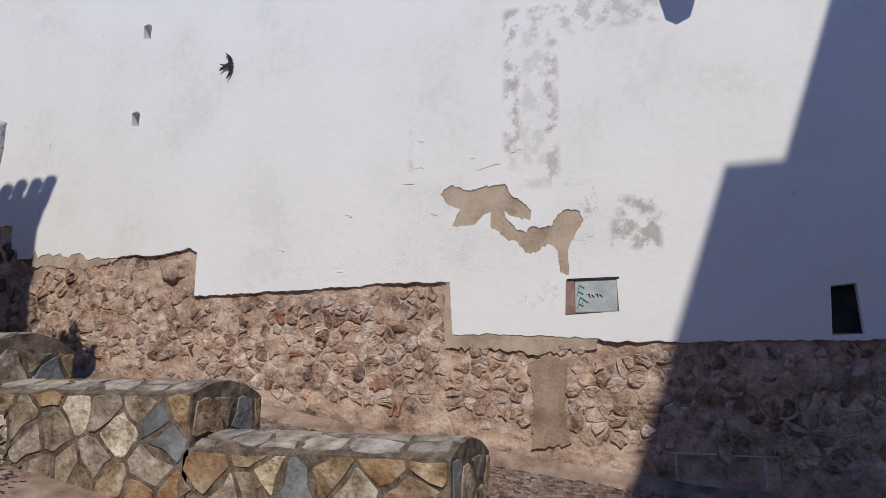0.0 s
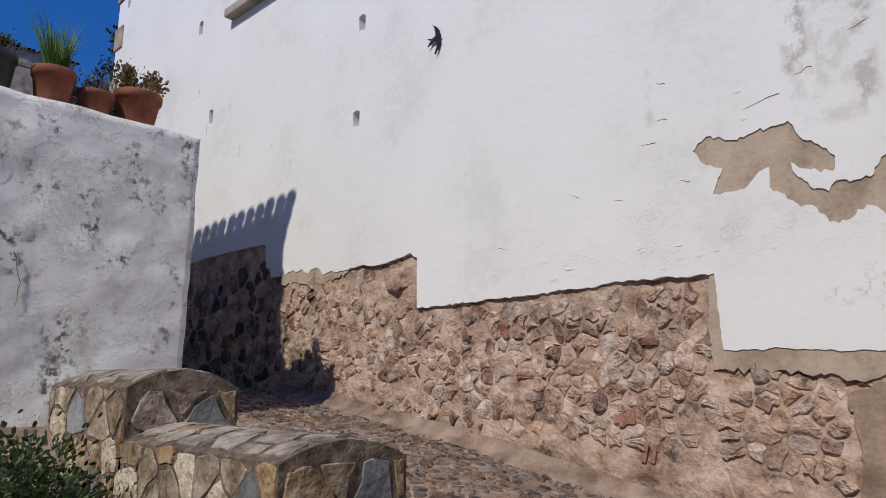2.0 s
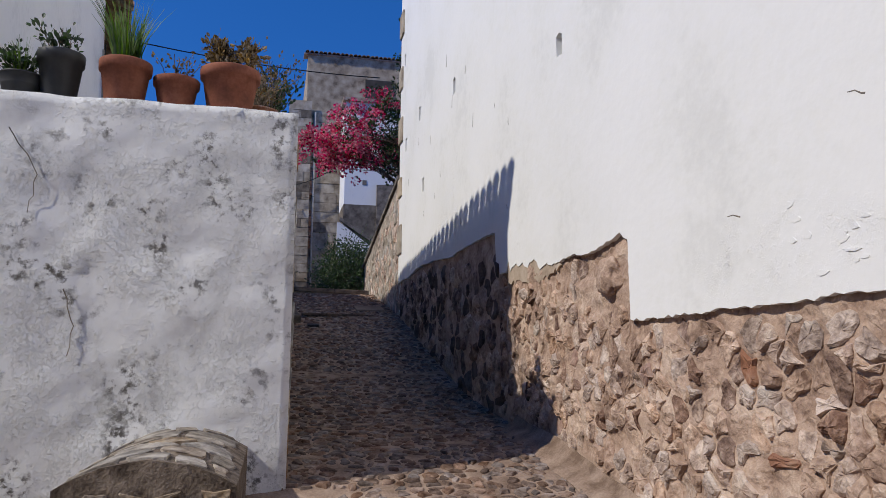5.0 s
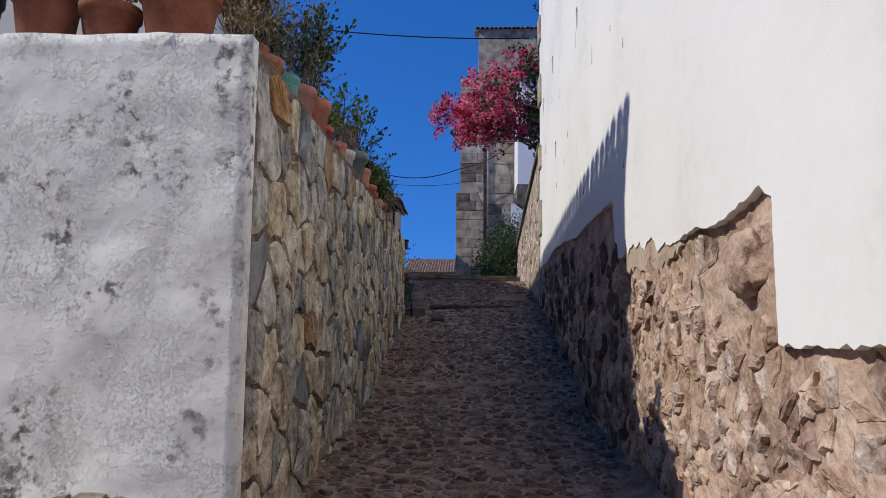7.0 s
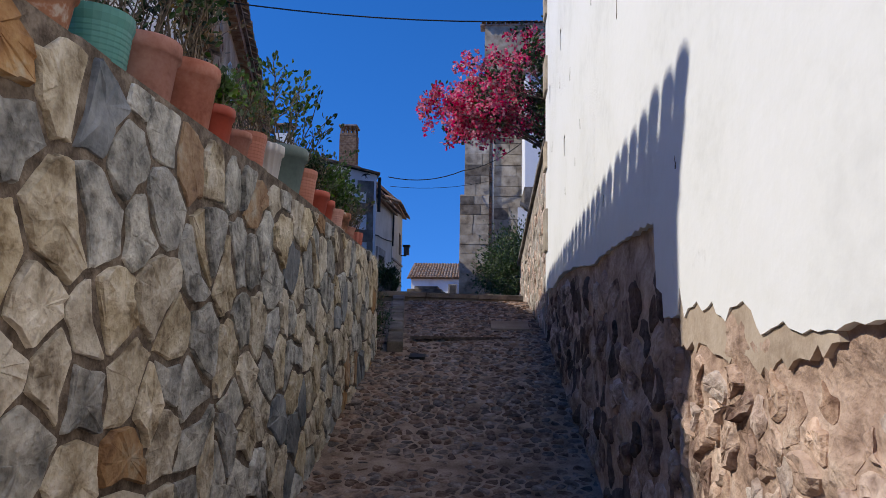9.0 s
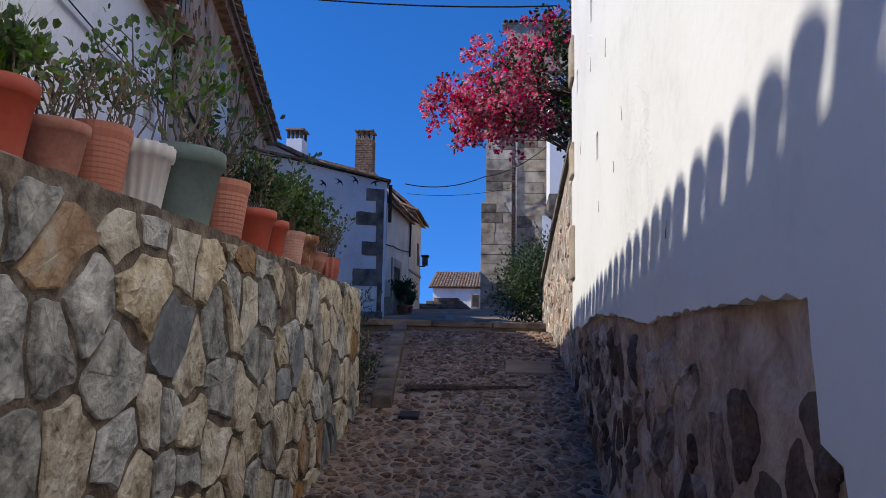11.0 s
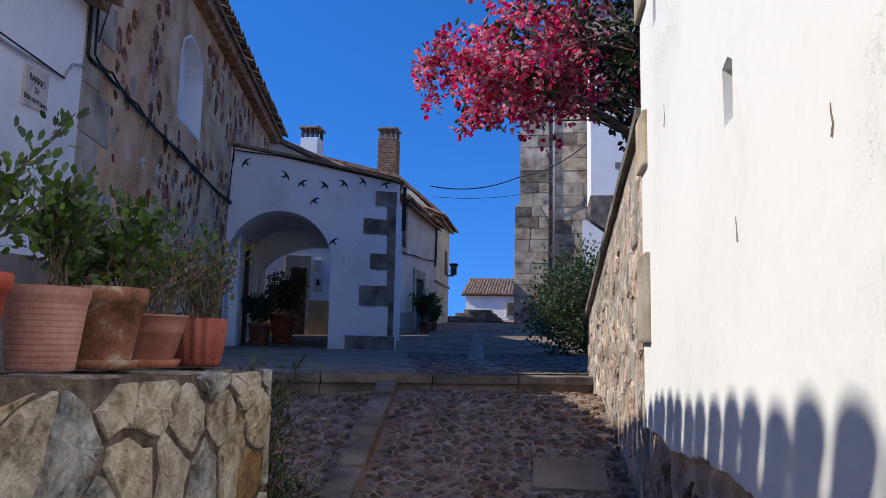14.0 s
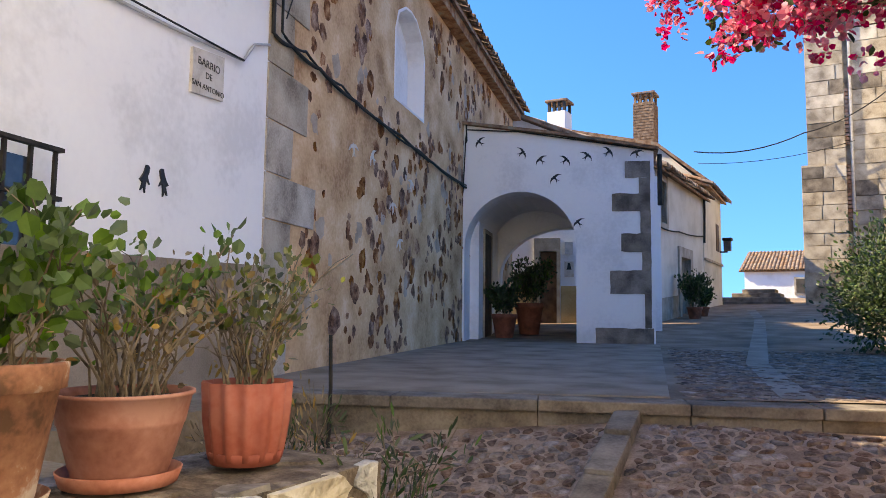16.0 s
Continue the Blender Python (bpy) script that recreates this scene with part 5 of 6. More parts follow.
swallow("swallow_ornament", lambda u, v, d: east(u, v, d + 0.04), 4.64, 4.965, 0.19, 1.45, "bird_black", "flat black metal swallow fixed to the white wall")
for px, pv, tn, fl in ((0.29, 7.27, 0.9, 1), (1.06, 7.05, -1.0, 1), (1.39, 6.91, 0.7, 1), (1.82, 6.89, -0.8, 1), (2.19, 6.95, -0.7, 1), (2.56, 7.01, -0.9, 1), (3.03, 6.97, 0.3, 1), (1.64, 6.57, 0.7, 1), (2.04, 5.78, 0.7, 1)):
    swallow("swallow_ornament", arch, px, pv, 0.165, tn, "bird_black", "flat black metal swallow fixed to the arch wall", fl)
for u, z, tn in ((1.95, 6.02, 0.2), (2.55, 6.05, 0.9), (3.3, 5.55, 0.2), (4.05, 5.98, -0.3), (3.6, 5.1, 0.4)):
    swallow("swallow_ornament", chap, u, z, 0.18, tn, "bird_white", "small white clay swallow fixed to the brown wall")

hw, HL = line3((2.1, 11.0), (1.24, 14.9))
PERCHED = [(0.02, 0.5), (0.16, 0.5), (0.26, 0.4), (0.22, 0.2), (0.12, 0.0), (0.3, -0.3), (0.06, -0.12), (0.0, -0.36), (-0.02, -0.7), (-0.12, -0.42), (-0.34, -0.62), (-0.2, -0.25), (-0.42, -0.16), (-0.26, -0.02), (-0.08, 0.24)]
for u, z, fl in ((2.43, 5.04, 1), (2.61, 5.045, -1)):
    pts = [(u + 0.14 * fl * a, z + 0.16 * b) for a, b in (PERCHED if fl > 0 else PERCHED[::-1])]
    tagged(prism("swallow_ornament", pts, hw, 0.014, -0.004, M["bird_black"]), "flat black perched swallow fixed to the white house", "wall ornament", "swallow ornaments")
sign = prism("street_sign", [(2.86, 5.75), (3.26, 5.79), (3.26, 6.14), (2.86, 6.09)], hw, 0.025, -0.01, M["sign"])
tagged(sign, "cream ceramic street sign with dark lettering", "sign")
s_d = (Vector((1.24, 14.9)) - Vector((2.1, 11.0))).normalized()
s_m = Matrix(((s_d.x, 0, s_d.y, 0), (s_d.y, 0, -s_d.x, 0), (0, 1, 0, 0), (0, 0, 0, 1)))
for txt, z, sz in (("BARRIO", 5.985, 0.082), ("DE", 5.9, 0.07), ("SAN ANTONIO", 5.81, 0.06)):
    cu = bpy.data.curves.new("lettering", "FONT")
    cu.body, cu.size, cu.align_x, cu.extrude = txt, sz, "CENTER", 0.001
    ob = new("lettering", cu)
    cu.materials.append(M["ink"])
    p = hw(3.06, z, 0.028)
    mw = s_m.copy()
    mw.translation = p
    ob.parent = sign
    ob.matrix_world = mw

win = thing("window_1", "white house window behind black iron bars", "window", kind="structure")
prism("window_recess", [(0.45, 4.4), (1.5, 4.4), (1.5, 4.97), (0.45, 4.97)], hw, 0.01, -0.05, M["pane"], win)
for k in range(8):
    u = 0.4 + k * 0.165
    prism("bar", [(u, 4.35), (u + 0.02, 4.35), (u + 0.02, 5.03), (u, 5.03)], hw, 0.12, 0.10, M["iron"], win)
for z in (4.35, 4.74, 5.01):
    prism("bar", [(0.38, z), (1.6, z), (1.6, z + 0.024), (0.38, z + 0.024)], hw, 0.14, 0.1, M["iron"], win)
prism("plinth_band", [(0, 3.4), (HL, 3.4), (HL, 4.55), (0, 4.45)], hw, 0.012, -0.01, M["slab"], wh, "grey cement plinth")


def cable(name, label, pts, r, mat="cable", sag=0.0):
    bm = bmesh.new()
    pts = [Vector(p) for p in pts]
    full = []
    for a, b in zip(pts, pts[1:]):
        for k in range(8):
            f = k / 8
            full.append(a.lerp(b, f) - Vector((0, 0, sag * 4 * f * (1 - f))))
    full.append(pts[-1])
    add_tube(bm, full, r, r, 5)
    return tagged(part(name, bm, M[mat], smooth=True), label, "cable")


cable("wall_cable", "thick bundled black cable along the chapel wall", [chap(-0.02, 8.9, 0.04), chap(0.0, 6.62, 0.04), chap(0.35, 6.62, 0.05), chap(0.95, 6.6, 0.05), chap(1.9, 6.54, 0.05), chap(3.5, 6.53, 0.05), chap(5.0, 6.47, 0.05), chap(6.6, 6.46, 0.05), chap(7.3, 6.48, 0.06)], 0.02, sag=0.03)
cable("wall_cable", "second black cable twisted along the chapel wall", [chap(0.12, 8.9, 0.05), chap(0.14, 6.68, 0.05), chap(0.6, 6.66, 0.06), chap(1.5, 6.6, 0.05), chap(2.6, 6.52, 0.06), chap(4.2, 6.5, 0.06), chap(7.25, 6.5, 0.06), chap(7.0, 7.6, 0.06)], 0.014, sag=0.05)
cable("wall_cable", "thin black cable looping down the chapel corner", [chap(0.45, 8.9, 0.03), chap(0.5, 7.4, 0.03), chap(0.25, 6.85, 0.03)], 0.007)
cable("wall_conduit", "grey conduit sloping down the white house wall", [hw(-0.6, 6.0, 0.03), hw(1.2, 6.05, 0.03), hw(2.6, 6.13, 0.03), hw(3.52, 6.21, 0.03), hw(3.68, 6.4, 0.03), hw(3.93, 6.49, 0.03)], 0.013, "grey_cable")
cable("wall_cable", "thin dark cable over the grey conduit", [hw(-0.6, 6.07, 0.05), hw(1.2, 6.1, 0.05), hw(3.5, 6.2, 0.05)], 0.008)
cable("overhead_wire", "thin black wire strung over the lane", [chap(0.5, 8.25, 0.02), (6.4, 16.2, 8.2)], 0.012, sag=0.12)
cable("overhead_wire", "black wire strung across the street to the church", [(1.7, 33.0, 9.2), (4.6, 35.4, 10.0), (7.3, 35.5, 11.4)], 0.02, sag=0.25)
cable("overhead_wire", "thin wire strung across the street to the church", [(1.75, 33.4, 8.9), (6.0, 35.8, 9.7)], 0.01, sag=0.2)
cable("wall_cable", "black cable along the cream house", [uh(0.0, 6.37, 0.05), uh(2.0, 6.42, 0.06), uh(UL, 6.62, 0.05)], 0.02, sag=0.05)
cable("drain_pipe", "dark downpipe at the cream house corner", [uh(UL - 0.15, 8.0, 0.08), uh(UL - 0.1, 7.4, 0.08), uh(UL - 0.2, 6.4, 0.08)], 0.035)
cable("drain_pipe", "dark downpipe at the arch corner", [arch(A_L + 0.12, 7.0, -0.3), arch(A_L + 0.12, 6.1, -0.3)], 0.045)
cable("arch_cable", "black cable along the top of the arch wall", [arch(0.0, 6.35, 0.04), arch(0.05, 7.5, 0.04), arch(1.0, 7.42, 0.04), arch(A_L, 7.0, 0.04)], 0.012)

# lantern on the far corner
lan = thing("wall_lantern", "small black iron wall lantern on the house corner", "lantern", (1.72, 36.6, 6.5))
box("body", (0.28, -0.13, -0.05), (0.52, 0.13, 0.3), M["pane"], lan, bevel=0.03)
box("roof", (0.24, -0.17, 0.3), (0.56, 0.17, 0.4), M["iron"], lan, bevel=0.04)
box("bracket", (-0.1, -0.02, -0.1), (0.4, 0.02, -0.05), M["iron"], lan)

# hanging lamp high on the tall wall
lamp = thing("wall_lamp", "grey metal wall lamp on an iron arm", "lamp", (6.27, 0.08, 5.08))
bm = bmesh.new()
add_lathe(bm, [(0.001, 0), (0.10, 0.0), (0.115, 0.02), (0.165, 0.26), (0.15, 0.30), (0.05, 0.36), (0.001, 0.37)], 6, (-0.3, 0, 0))
part("shade", bm, M["meter_grey"], lamp, "grey faceted lamp housing")
bm = bmesh.new()
add_tube(bm, [(0.0, 0.0, 0.5), (-0.15, 0, 0.48), (-0.3, 0, 0.36)], 0.014, 0.014, 6)
part("arm", bm, M["iron"], lamp)

# metal cover with paint, recessed in the wall
cover = thing("meter_cover", "grey metal meter cover with faded green spray paint", "meter cover", (6.29, 0.98, 2.42))
box("plate", (0.0, -0.2, -0.13), (0.03, 0.14, 0.14), M["meter_grey"], cover, bevel=0.008)
box("frame", (-0.006, 0.14, -0.145), (0.02, 0.215, 0.145), M["brick"], cover, "reddish painted side strip", bevel=0.006)
box("lintel", (-0.012, -0.22, 0.135), (0.02, 0.2, 0.15), M["iron"], cover)
rg = random.Random(2)
for k, (y0, z0) in enumerate(((0.09, 0.07), (0.10, 0.02), (0.085, -0.03), (0.10, -0.08), (0.06, -0.05))):
    bm = bmesh.new()
    add_tube(bm, [(-0.003, y0 - 0.03, z0), (-0.003, y0 + 0.01, z0 + 0.025), (-0.003, y0 + 0.02, z0 - 0.01)], 0.008, 0.006, 4)
    part("paint_stroke", bm, M["spray_green"], cover, "green spray paint stroke")
for k in range(4):
    bm = bmesh.new()
    y0 = 0.035 - k * 0.032
    add_tube(bm, [(-0.003, y0, 0.012), (-0.003, y0 - 0.012, 0.0 if k % 2 else 0.02), (-0.003, y0 - 0.02, -0.012)], 0.005, 0.004, 4)
    part("mark", bm, M["ink"], cover, "small dark scrawl")
# slit vent and sill
slit = thing("vent_opening", "dark narrow vent opening in the white wall", "vent")
slit.location = (6.4, -0.85, 2.26)
box("back", (-0.03, -0.14, -0.24), (0.08, 0.14, 0.24), M["iron"], slit)
ledge = tagged(box("window_ledge", (6.15, 7.1, 6.56), (6.3, 8.5, 6.68), M["stone_trim"], bevel=0.02), "grey stone window ledge on the white wall", "ledge")

# ---- lane ironwork ----
grate = thing("drain_grate", "rusty iron drain grate across the lane", "drain grate", (5.35, 12.5, ground_z(5.35, 12.5) + 0.012), 10.5)
M["rust"] = material("rusty iron", [(0.05, 0.035, 0.028), (0.10, 0.07, 0.055), (0.15, 0.11, 0.085)], 20, 80, 0.85, 0.4)
bm = bmesh.new()
add_box(bm, (-0.55, -0.085, -0.02), (0.55, -0.07, 0.012))
add_box(bm, (-0.55, 0.07, -0.02), (0.55, 0.085, 0.012))
part("rim", bm, M["rust"], grate)
for k in range(28):
    x = -0.54 + k * 0.04
    box("bar", (x, -0.07, -0.02), (x + 0.022, 0.07, 0.008), M["rust"], grate)
for (x0, x1, y0, y1) in ((5.68, 6.13, 13.0, 13.5), (4.86, 5.02, 11.68, 11.84)):
    zc = ground_z((x0 + x1) / 2, (y0 + y1) / 2)
    ob = box("manhole_cover", (x0 - (x0 + x1) / 2, -(y1 - y0) / 2, -0.01), (x1 - (x0 + x1) / 2, (y1 - y0) / 2, 0.02), M["slab"] if x0 > 5.5 else M["iron"], bevel=0.006)
    ob.matrix_world = pose((x0 + x1) / 2, (y0 + y1) / 2, zc + 0.005, math.degrees(math.atan(0.2)))
    tagged(ob, "square service cover set in the cobbles", "manhole cover")

# ---- potted shrubs in the porch and by the door ----
for x, y, d, h, H in ((-0.1, 23.0, 0.5, 0.45, 0.7), (0.05, 23.88, 0.58, 0.62, 0.95), (2.25, 29.5, 0.4, 0.3, 0.9), (2.3, 30.4, 0.35, 0.25, 0.5)):
    root = thing("potted_shrub", "dark leafy shrub in a clay pot by the arch", "potted plant", (x, y, curve_z(STREET, y) + (0.012 if y < 24 else 0.0)), 0, "shrubs by the arch")
    add_pot(root, "rim", d, h, "brown_clay", False)
    add_plant(root, h * 0.9, d * 0.5, H, 34, 40, "leaf_dark", size=(0.045, 0.085), spread=0.75, start=0.1)
# dry weeds at the end of the terrace wall
for k, (x, y, H) in enumerate(((4.3, 12.05, 0.5), (4.0, 12.1, 0.62), (4.3, 11.98, 0.3), (3.8, 12.3, 0.5), (4.42, 11.97, 0.05), (4.36, 12.1, 0.1), (3.5, 12.7, 0.3), (4.1, 12.4, 0.25))):
    root = thing("dry_weed", "dry grey weed beside the wall end", "weed", (x, y, ground_z(x, y)), 0, "dry weeds by the wall")
    add_plant(root, 0.0, 0.16, H + 0.5, 14, 26, "leaf_dry" if k % 2 else "leaf_dark", size=(0.03, 0.06), spread=0.5, width=0.2, start=0.3)
post = thing("iron_stake", "short rusty iron stake beside the wall", "stake", (2.6, 14.1, ground_z(2.6, 14.1)))
bm = bmesh.new()
add_tube(bm, [(0, 0, 0), (0.01, 0, 0.4), (0, 0, 0.75)], 0.014, 0.012, 6)
part("rod", bm, M["iron"], post)
# brick string and pale strip on the church front, pale line in the road
for z0 in (7.2, 9.6):
    for k in range(14):
        box("brick", (5.76, 35.80, z0 + k * 0.13), (5.9, 35.92, z0 + k * 0.13 + 0.1), M["brick"], church)
cable("drain_pipe", "pale pipe down the church front", [(5.92, 35.8, 13.8), (5.92, 35.8, 5.0)], 0.05, "sign")
pl = [(5.35, 15.75), (4.75, 19.0), (4.1, 26.0), (3.75, 29.6), (3.2, 33.0)]
V, F = [], []
for i, (x, y) in enumerate(pl):
    V += [(x - 0.12, y, curve_z(STREET, y) + 0.006), (x + 0.12, y, curve_z(STREET, y) + 0.006)]
F = [(2 * i, 2 * i + 1, 2 * i + 3, 2 * i + 2) for i in range(len(pl) - 1)]
tagged(mesh_object("gutter_line", V, F, M["slab"]), "pale stone gutter line along the street", "gutter", kind="structure")
for k in range(4):
    tagged(box("stone_step", (1.4 + 0.3 * k, 37.2 + 0.5 * k, 4.3), (4.0 - 0.2 * k, 40, 4.75 + 0.16 * k), M["granite_grey"], bevel=0.02), "grey stone step at the street's end", "step", "steps up the street")

# ---- nicks and cracks in the whitewash ----
rc = random.Random(41)
nicks = []
for y, z, L in ((6.95, 4.33, 0.12), (7.35, 4.6, 0.1), (9.0, 5.2, 0.28), (9.3, 5.8, 0.3), (10.2, 5.1, 0.22), (11.0, 5.3, 0.2), (11.8, 4.9, 0.2), (8.1, 4.7, 0.3), (8.4, 5.35, 0.16), (10.6, 4.2, 0.14), (3.2, 3.25, 0.09), (3.9, 2.95, 0.08), (2.6, 3.5, 0.1), (2.5, 3.65, 0.08), (2.35, 3.2, 0.07), (1.85, 3.6, 0.22), (1.6, 3.72, 0.1), (2.5, 3.9, 0.06), (1.3, 3.9, 0.1), (9.6, 4.5, 0.18), (9.9, 4.3, 0.12), (7.0, 3.6, 0.1), (8.6, 3.75, 0.12)):
    nicks.append((y, z, L))
for y, z, L in nicks:
    tall = y > 6.5
    L = L * 0.5 if tall else L
    a = rc.uniform(1.2, 1.9) if tall else rc.uniform(-0.5, 0.6)
    bm = bmesh.new()
    pts = [(6.2825, y + L * (f - 0.5) * math.cos(a) + rc.uniform(-0.008, 0.008), z + L * (f - 0.5) * math.sin(a) + rc.uniform(-0.008, 0.008)) for f in (0, 0.3, 0.6, 1)]
    add_tube(bm, pts, 0.0035, 0.0015, 4)
    part("crack", bm, M["granite_grey"], wall_e, "dark crack in the whitewash")
for pts in ([(3.0, 3.55), (3.15, 3.3), (3.12, 3.1)], [(3.32, 2.7), (3.38, 2.5), (3.36, 2.35)]):
    bm = bmesh.new()
    full = rough_line(pts, 0.05, 0.02, rc)
    add_tube(bm, [(x, 5.425 - 0.01 + 0.03 * noise.fractal((x * 1.6, 3.1, z * 1.6), 1, 2, 4) + 0.04 * (1 - z / 3.7), z) for x, z in full], 0.003, 0.002, 4)
    part("crack", bm, M["granite_grey"], terrace_wall, "dark crack in the whitewash")

# lifted flakes of limewash round the bare patch and above the broken edge
rf = random.Random(77)
for k in range(70):
    if k < 44:
        y, z = rf.gauss(1.9, 0.55), rf.gauss(2.85, 0.36)
    else:
        y, z = rf.uniform(2.3, 3.6), rf.uniform(2.66, 2.95)
    if not (0.95 < y < 3.7 and 2.66 < z < 3.8) or (1.1 < y < 2.35 and 2.75 < z < 3.5):
        continue
    a, b, n_ = rf.uniform(0.012, 0.045), rf.uniform(0.008, 0.022), 7
    t0 = rf.uniform(0, 6.28)
    pts = [(y + a * rf.uniform(0.5, 1.1) * math.cos(t0 + q * 6.283 / n_), z + b * rf.uniform(0.5, 1.1) * math.sin(t0 + q * 6.283 / n_)) for q in range(n_)]
    area = sum(pts[q][0] * pts[(q + 1) % n_][1] - pts[(q + 1) % n_][0] * pts[q][1] for q in range(n_))
    if area < 0:
        pts.reverse()
    prism("paint_flake", pts, east, rf.uniform(0.0185, 0.021), 0.01, M["whitewash"], wall_e)
# ---- pieces: stones, cobbles, blocks ----
M["garden_stone"] = material("grey tan rubble", [(0.15, 0.12, 0.095), (0.30, 0.255, 0.21), (0.42, 0.37, 0.315), (0.52, 0.475, 0.415)], 8, 40, 0.94, 1.0, per_piece=0.22, dist=0.03)
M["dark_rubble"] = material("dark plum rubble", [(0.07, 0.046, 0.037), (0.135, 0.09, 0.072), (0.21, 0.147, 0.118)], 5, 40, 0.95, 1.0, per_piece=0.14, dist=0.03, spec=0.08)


def edge_z(y):
    return curve_z(EDGE, y)


rs = random.Random(31)
# rubble base of the tall house, in the sun
cells = []
for c in stone_cells(-2.5, 7.25, 0.9, 3.1, 0.16, 0.074, rs, gap=0.004, jitter=0.56, keep=0.96):
    cy, cz = sum(p[0] for p in c) / len(c), sum(p[1] for p in c) / len(c)
    low = ground_z(6.2, cy) + (0.3 if cy < 2.6 else 0.3 - 0.1 * (cy - 2.6) if cy < 5 else 0.05)
    k = rs.uniform(0.84, 1.0)
    c = [(cy + (p[0] - cy) * k, cz + (p[1] - cz) * k) for p in c]
    if cz > low + rs.uniform(-0.05, 0.1) and max(p[1] for p in c) < min(edge_z(p[0]) for p in c) - 0.005:
        if not (1.18 < cy < 1.54 and cz < 1.95) and not (cy > 4.8 and rs.random() < 0.15) and not (4.85 < cy < 5.42 and cz > 2.6) and not (5.85 < cy < 7.1 and cz > 2.86):
            cells.append(c)
RUBBLE = [("rubble_stone", 6), ("rubble_dark", 1.3), ("rubble_pale", 2), ("rubble_mortar", 3), ("brick", 0.2)]
lay_stones(cells, east_rough, wall_e, RUBBLE, rs, proud=(0.002, 0.022), near=lambda c: abs(c[0][0] - 3.8), shape=dict(inset=0.2, rounding=0.14, tilt=0.8, jag=0.26, rings=1))
for y0, z0, ry, rz, d in ((5.15, 2.83, 0.15, 0.11, 0.06),):
    bm = bmesh.new()
    bmesh.ops.create_icosphere(bm, subdivisions=4, radius=1.0)
    for v in bm.verts:
        k = 1 + 0.45 * noise.noise((v.co.x + y0, v.co.y * 1.3, v.co.z * 1.3)) + 0.14 * noise.noise((v.co.x * 4, v.co.y * 4 + y0, v.co.z * 4))
        v.co = Vector((6.31 + v.co.x * d * k, y0 + v.co.y * ry * k, z0 + v.co.z * rz * k))
    part("boulder", bm, M["rubble_mortar"], wall_e, "pinkish boulder in the wall", smooth=True)
for y0, z0, w, h, a in ((2.86, 1.72, 0.17, 0.10, 0.0), (2.66, 2.19, 0.12, 0.035, 0.0), (2.72, 1.5, 0.035, 0.13, 0.25), (2.66, 1.5, 0.03, 0.13, 0.25), (1.96, 1.82, 0.1, 0.06, 0.5)):
    r = [(y0 + x * w * math.cos(a) - z * h * math.sin(a), z0 + x * w * math.sin(a) + z * h * math.cos(a)) for x, z in ((-0.5, -0.5), (0.5, -0.5), (0.5, 0.5), (-0.5, 0.5))]
    lay_stones([r], east_rough, wall_e, [("brick", 1)], rs, name="brick", proud=(0.018, 0.022), shape=dict(inset=0.08, rounding=0.06, tilt=0.2))
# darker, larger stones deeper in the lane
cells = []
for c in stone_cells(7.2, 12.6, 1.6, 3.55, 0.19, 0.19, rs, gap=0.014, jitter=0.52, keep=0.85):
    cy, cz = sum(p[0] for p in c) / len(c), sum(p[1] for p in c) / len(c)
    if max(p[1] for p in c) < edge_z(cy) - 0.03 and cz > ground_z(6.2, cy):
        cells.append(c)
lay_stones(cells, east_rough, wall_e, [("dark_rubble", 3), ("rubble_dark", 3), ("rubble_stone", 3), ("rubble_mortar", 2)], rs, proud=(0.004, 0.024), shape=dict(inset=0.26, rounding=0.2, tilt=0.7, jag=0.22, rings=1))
# garden wall rubble
cells = []
for c in stone_cells(12.7, 16.25, 2.9, 5.1, 0.17, 0.13, rs, gap=0.006, jitter=0.52, keep=0.95):
    cy, cz = sum(p[0] for p in c) / len(c), sum(p[1] for p in c) / len(c)
    if max(p[1] for p in c) < 5.14 - 0.286 * (cy - 12.66) and cz > ground_z(6.2, cy):
        cells.append(c)
lay_stones(cells, garden, garden_wall, [("garden_stone", 4), ("garden_mortar", 2), ("rubble_pale", 4)], rs, proud=(0.0, 0.014), shape=dict(inset=0.2, rounding=0.14, tilt=0.8, jag=0.24, rings=1))
# flagstones of the retaining wall
cells = []
FLAGS = [("flag_buff", 7), ("flag_grey", 6), ("flag_orange", 1.0), ("flag_slate", 1.6)]
for c in stone_cells(5.53, 11.84, 1.4, 3.74, 0.225, 0.259, rs, gap=0.011, jitter=0.52, keep=0.99):
    if max(p[1] for p in c) > ground_z(4.6, c[0][0]) - 0.1:
        cells.append(c)
lay_stones(cells, west, terrace_wall, FLAGS, rs, proud=(0.008, 0.022), shape=dict(inset=0.07, rounding=0.08, tilt=0.35, jag=0.14, rings=1))
# stones on the end face of that wall
def wall_end(u, v, d):
    return (u, 11.86 + d, v)


cells = stone_cells(4.02, 4.48, 2.6, 3.70, 0.22, 0.26, rs, gap=0.016)
lay_stones(cells, wall_end, terrace_wall, FLAGS, rs, proud=(0.012, 0.03), shape=dict(inset=0.1, rounding=0.16))
# coping stones on its top
def wall_top(u, v, d):
    return (u, v, top_z(v) - 0.02 + d)


cells = stone_cells(4.0, 4.5, 5.9, 11.85, 0.24, 0.3, rs, gap=0.02, keep=0.85)
lay_stones(cells, wall_top, terrace_wall, [("flag_pale", 4), ("flag_mortar", 4), ("flag_brown", 2)], rs, name="cap_stone", proud=(0.004, 0.014), shape=dict(inset=0.1, rounding=0.16))
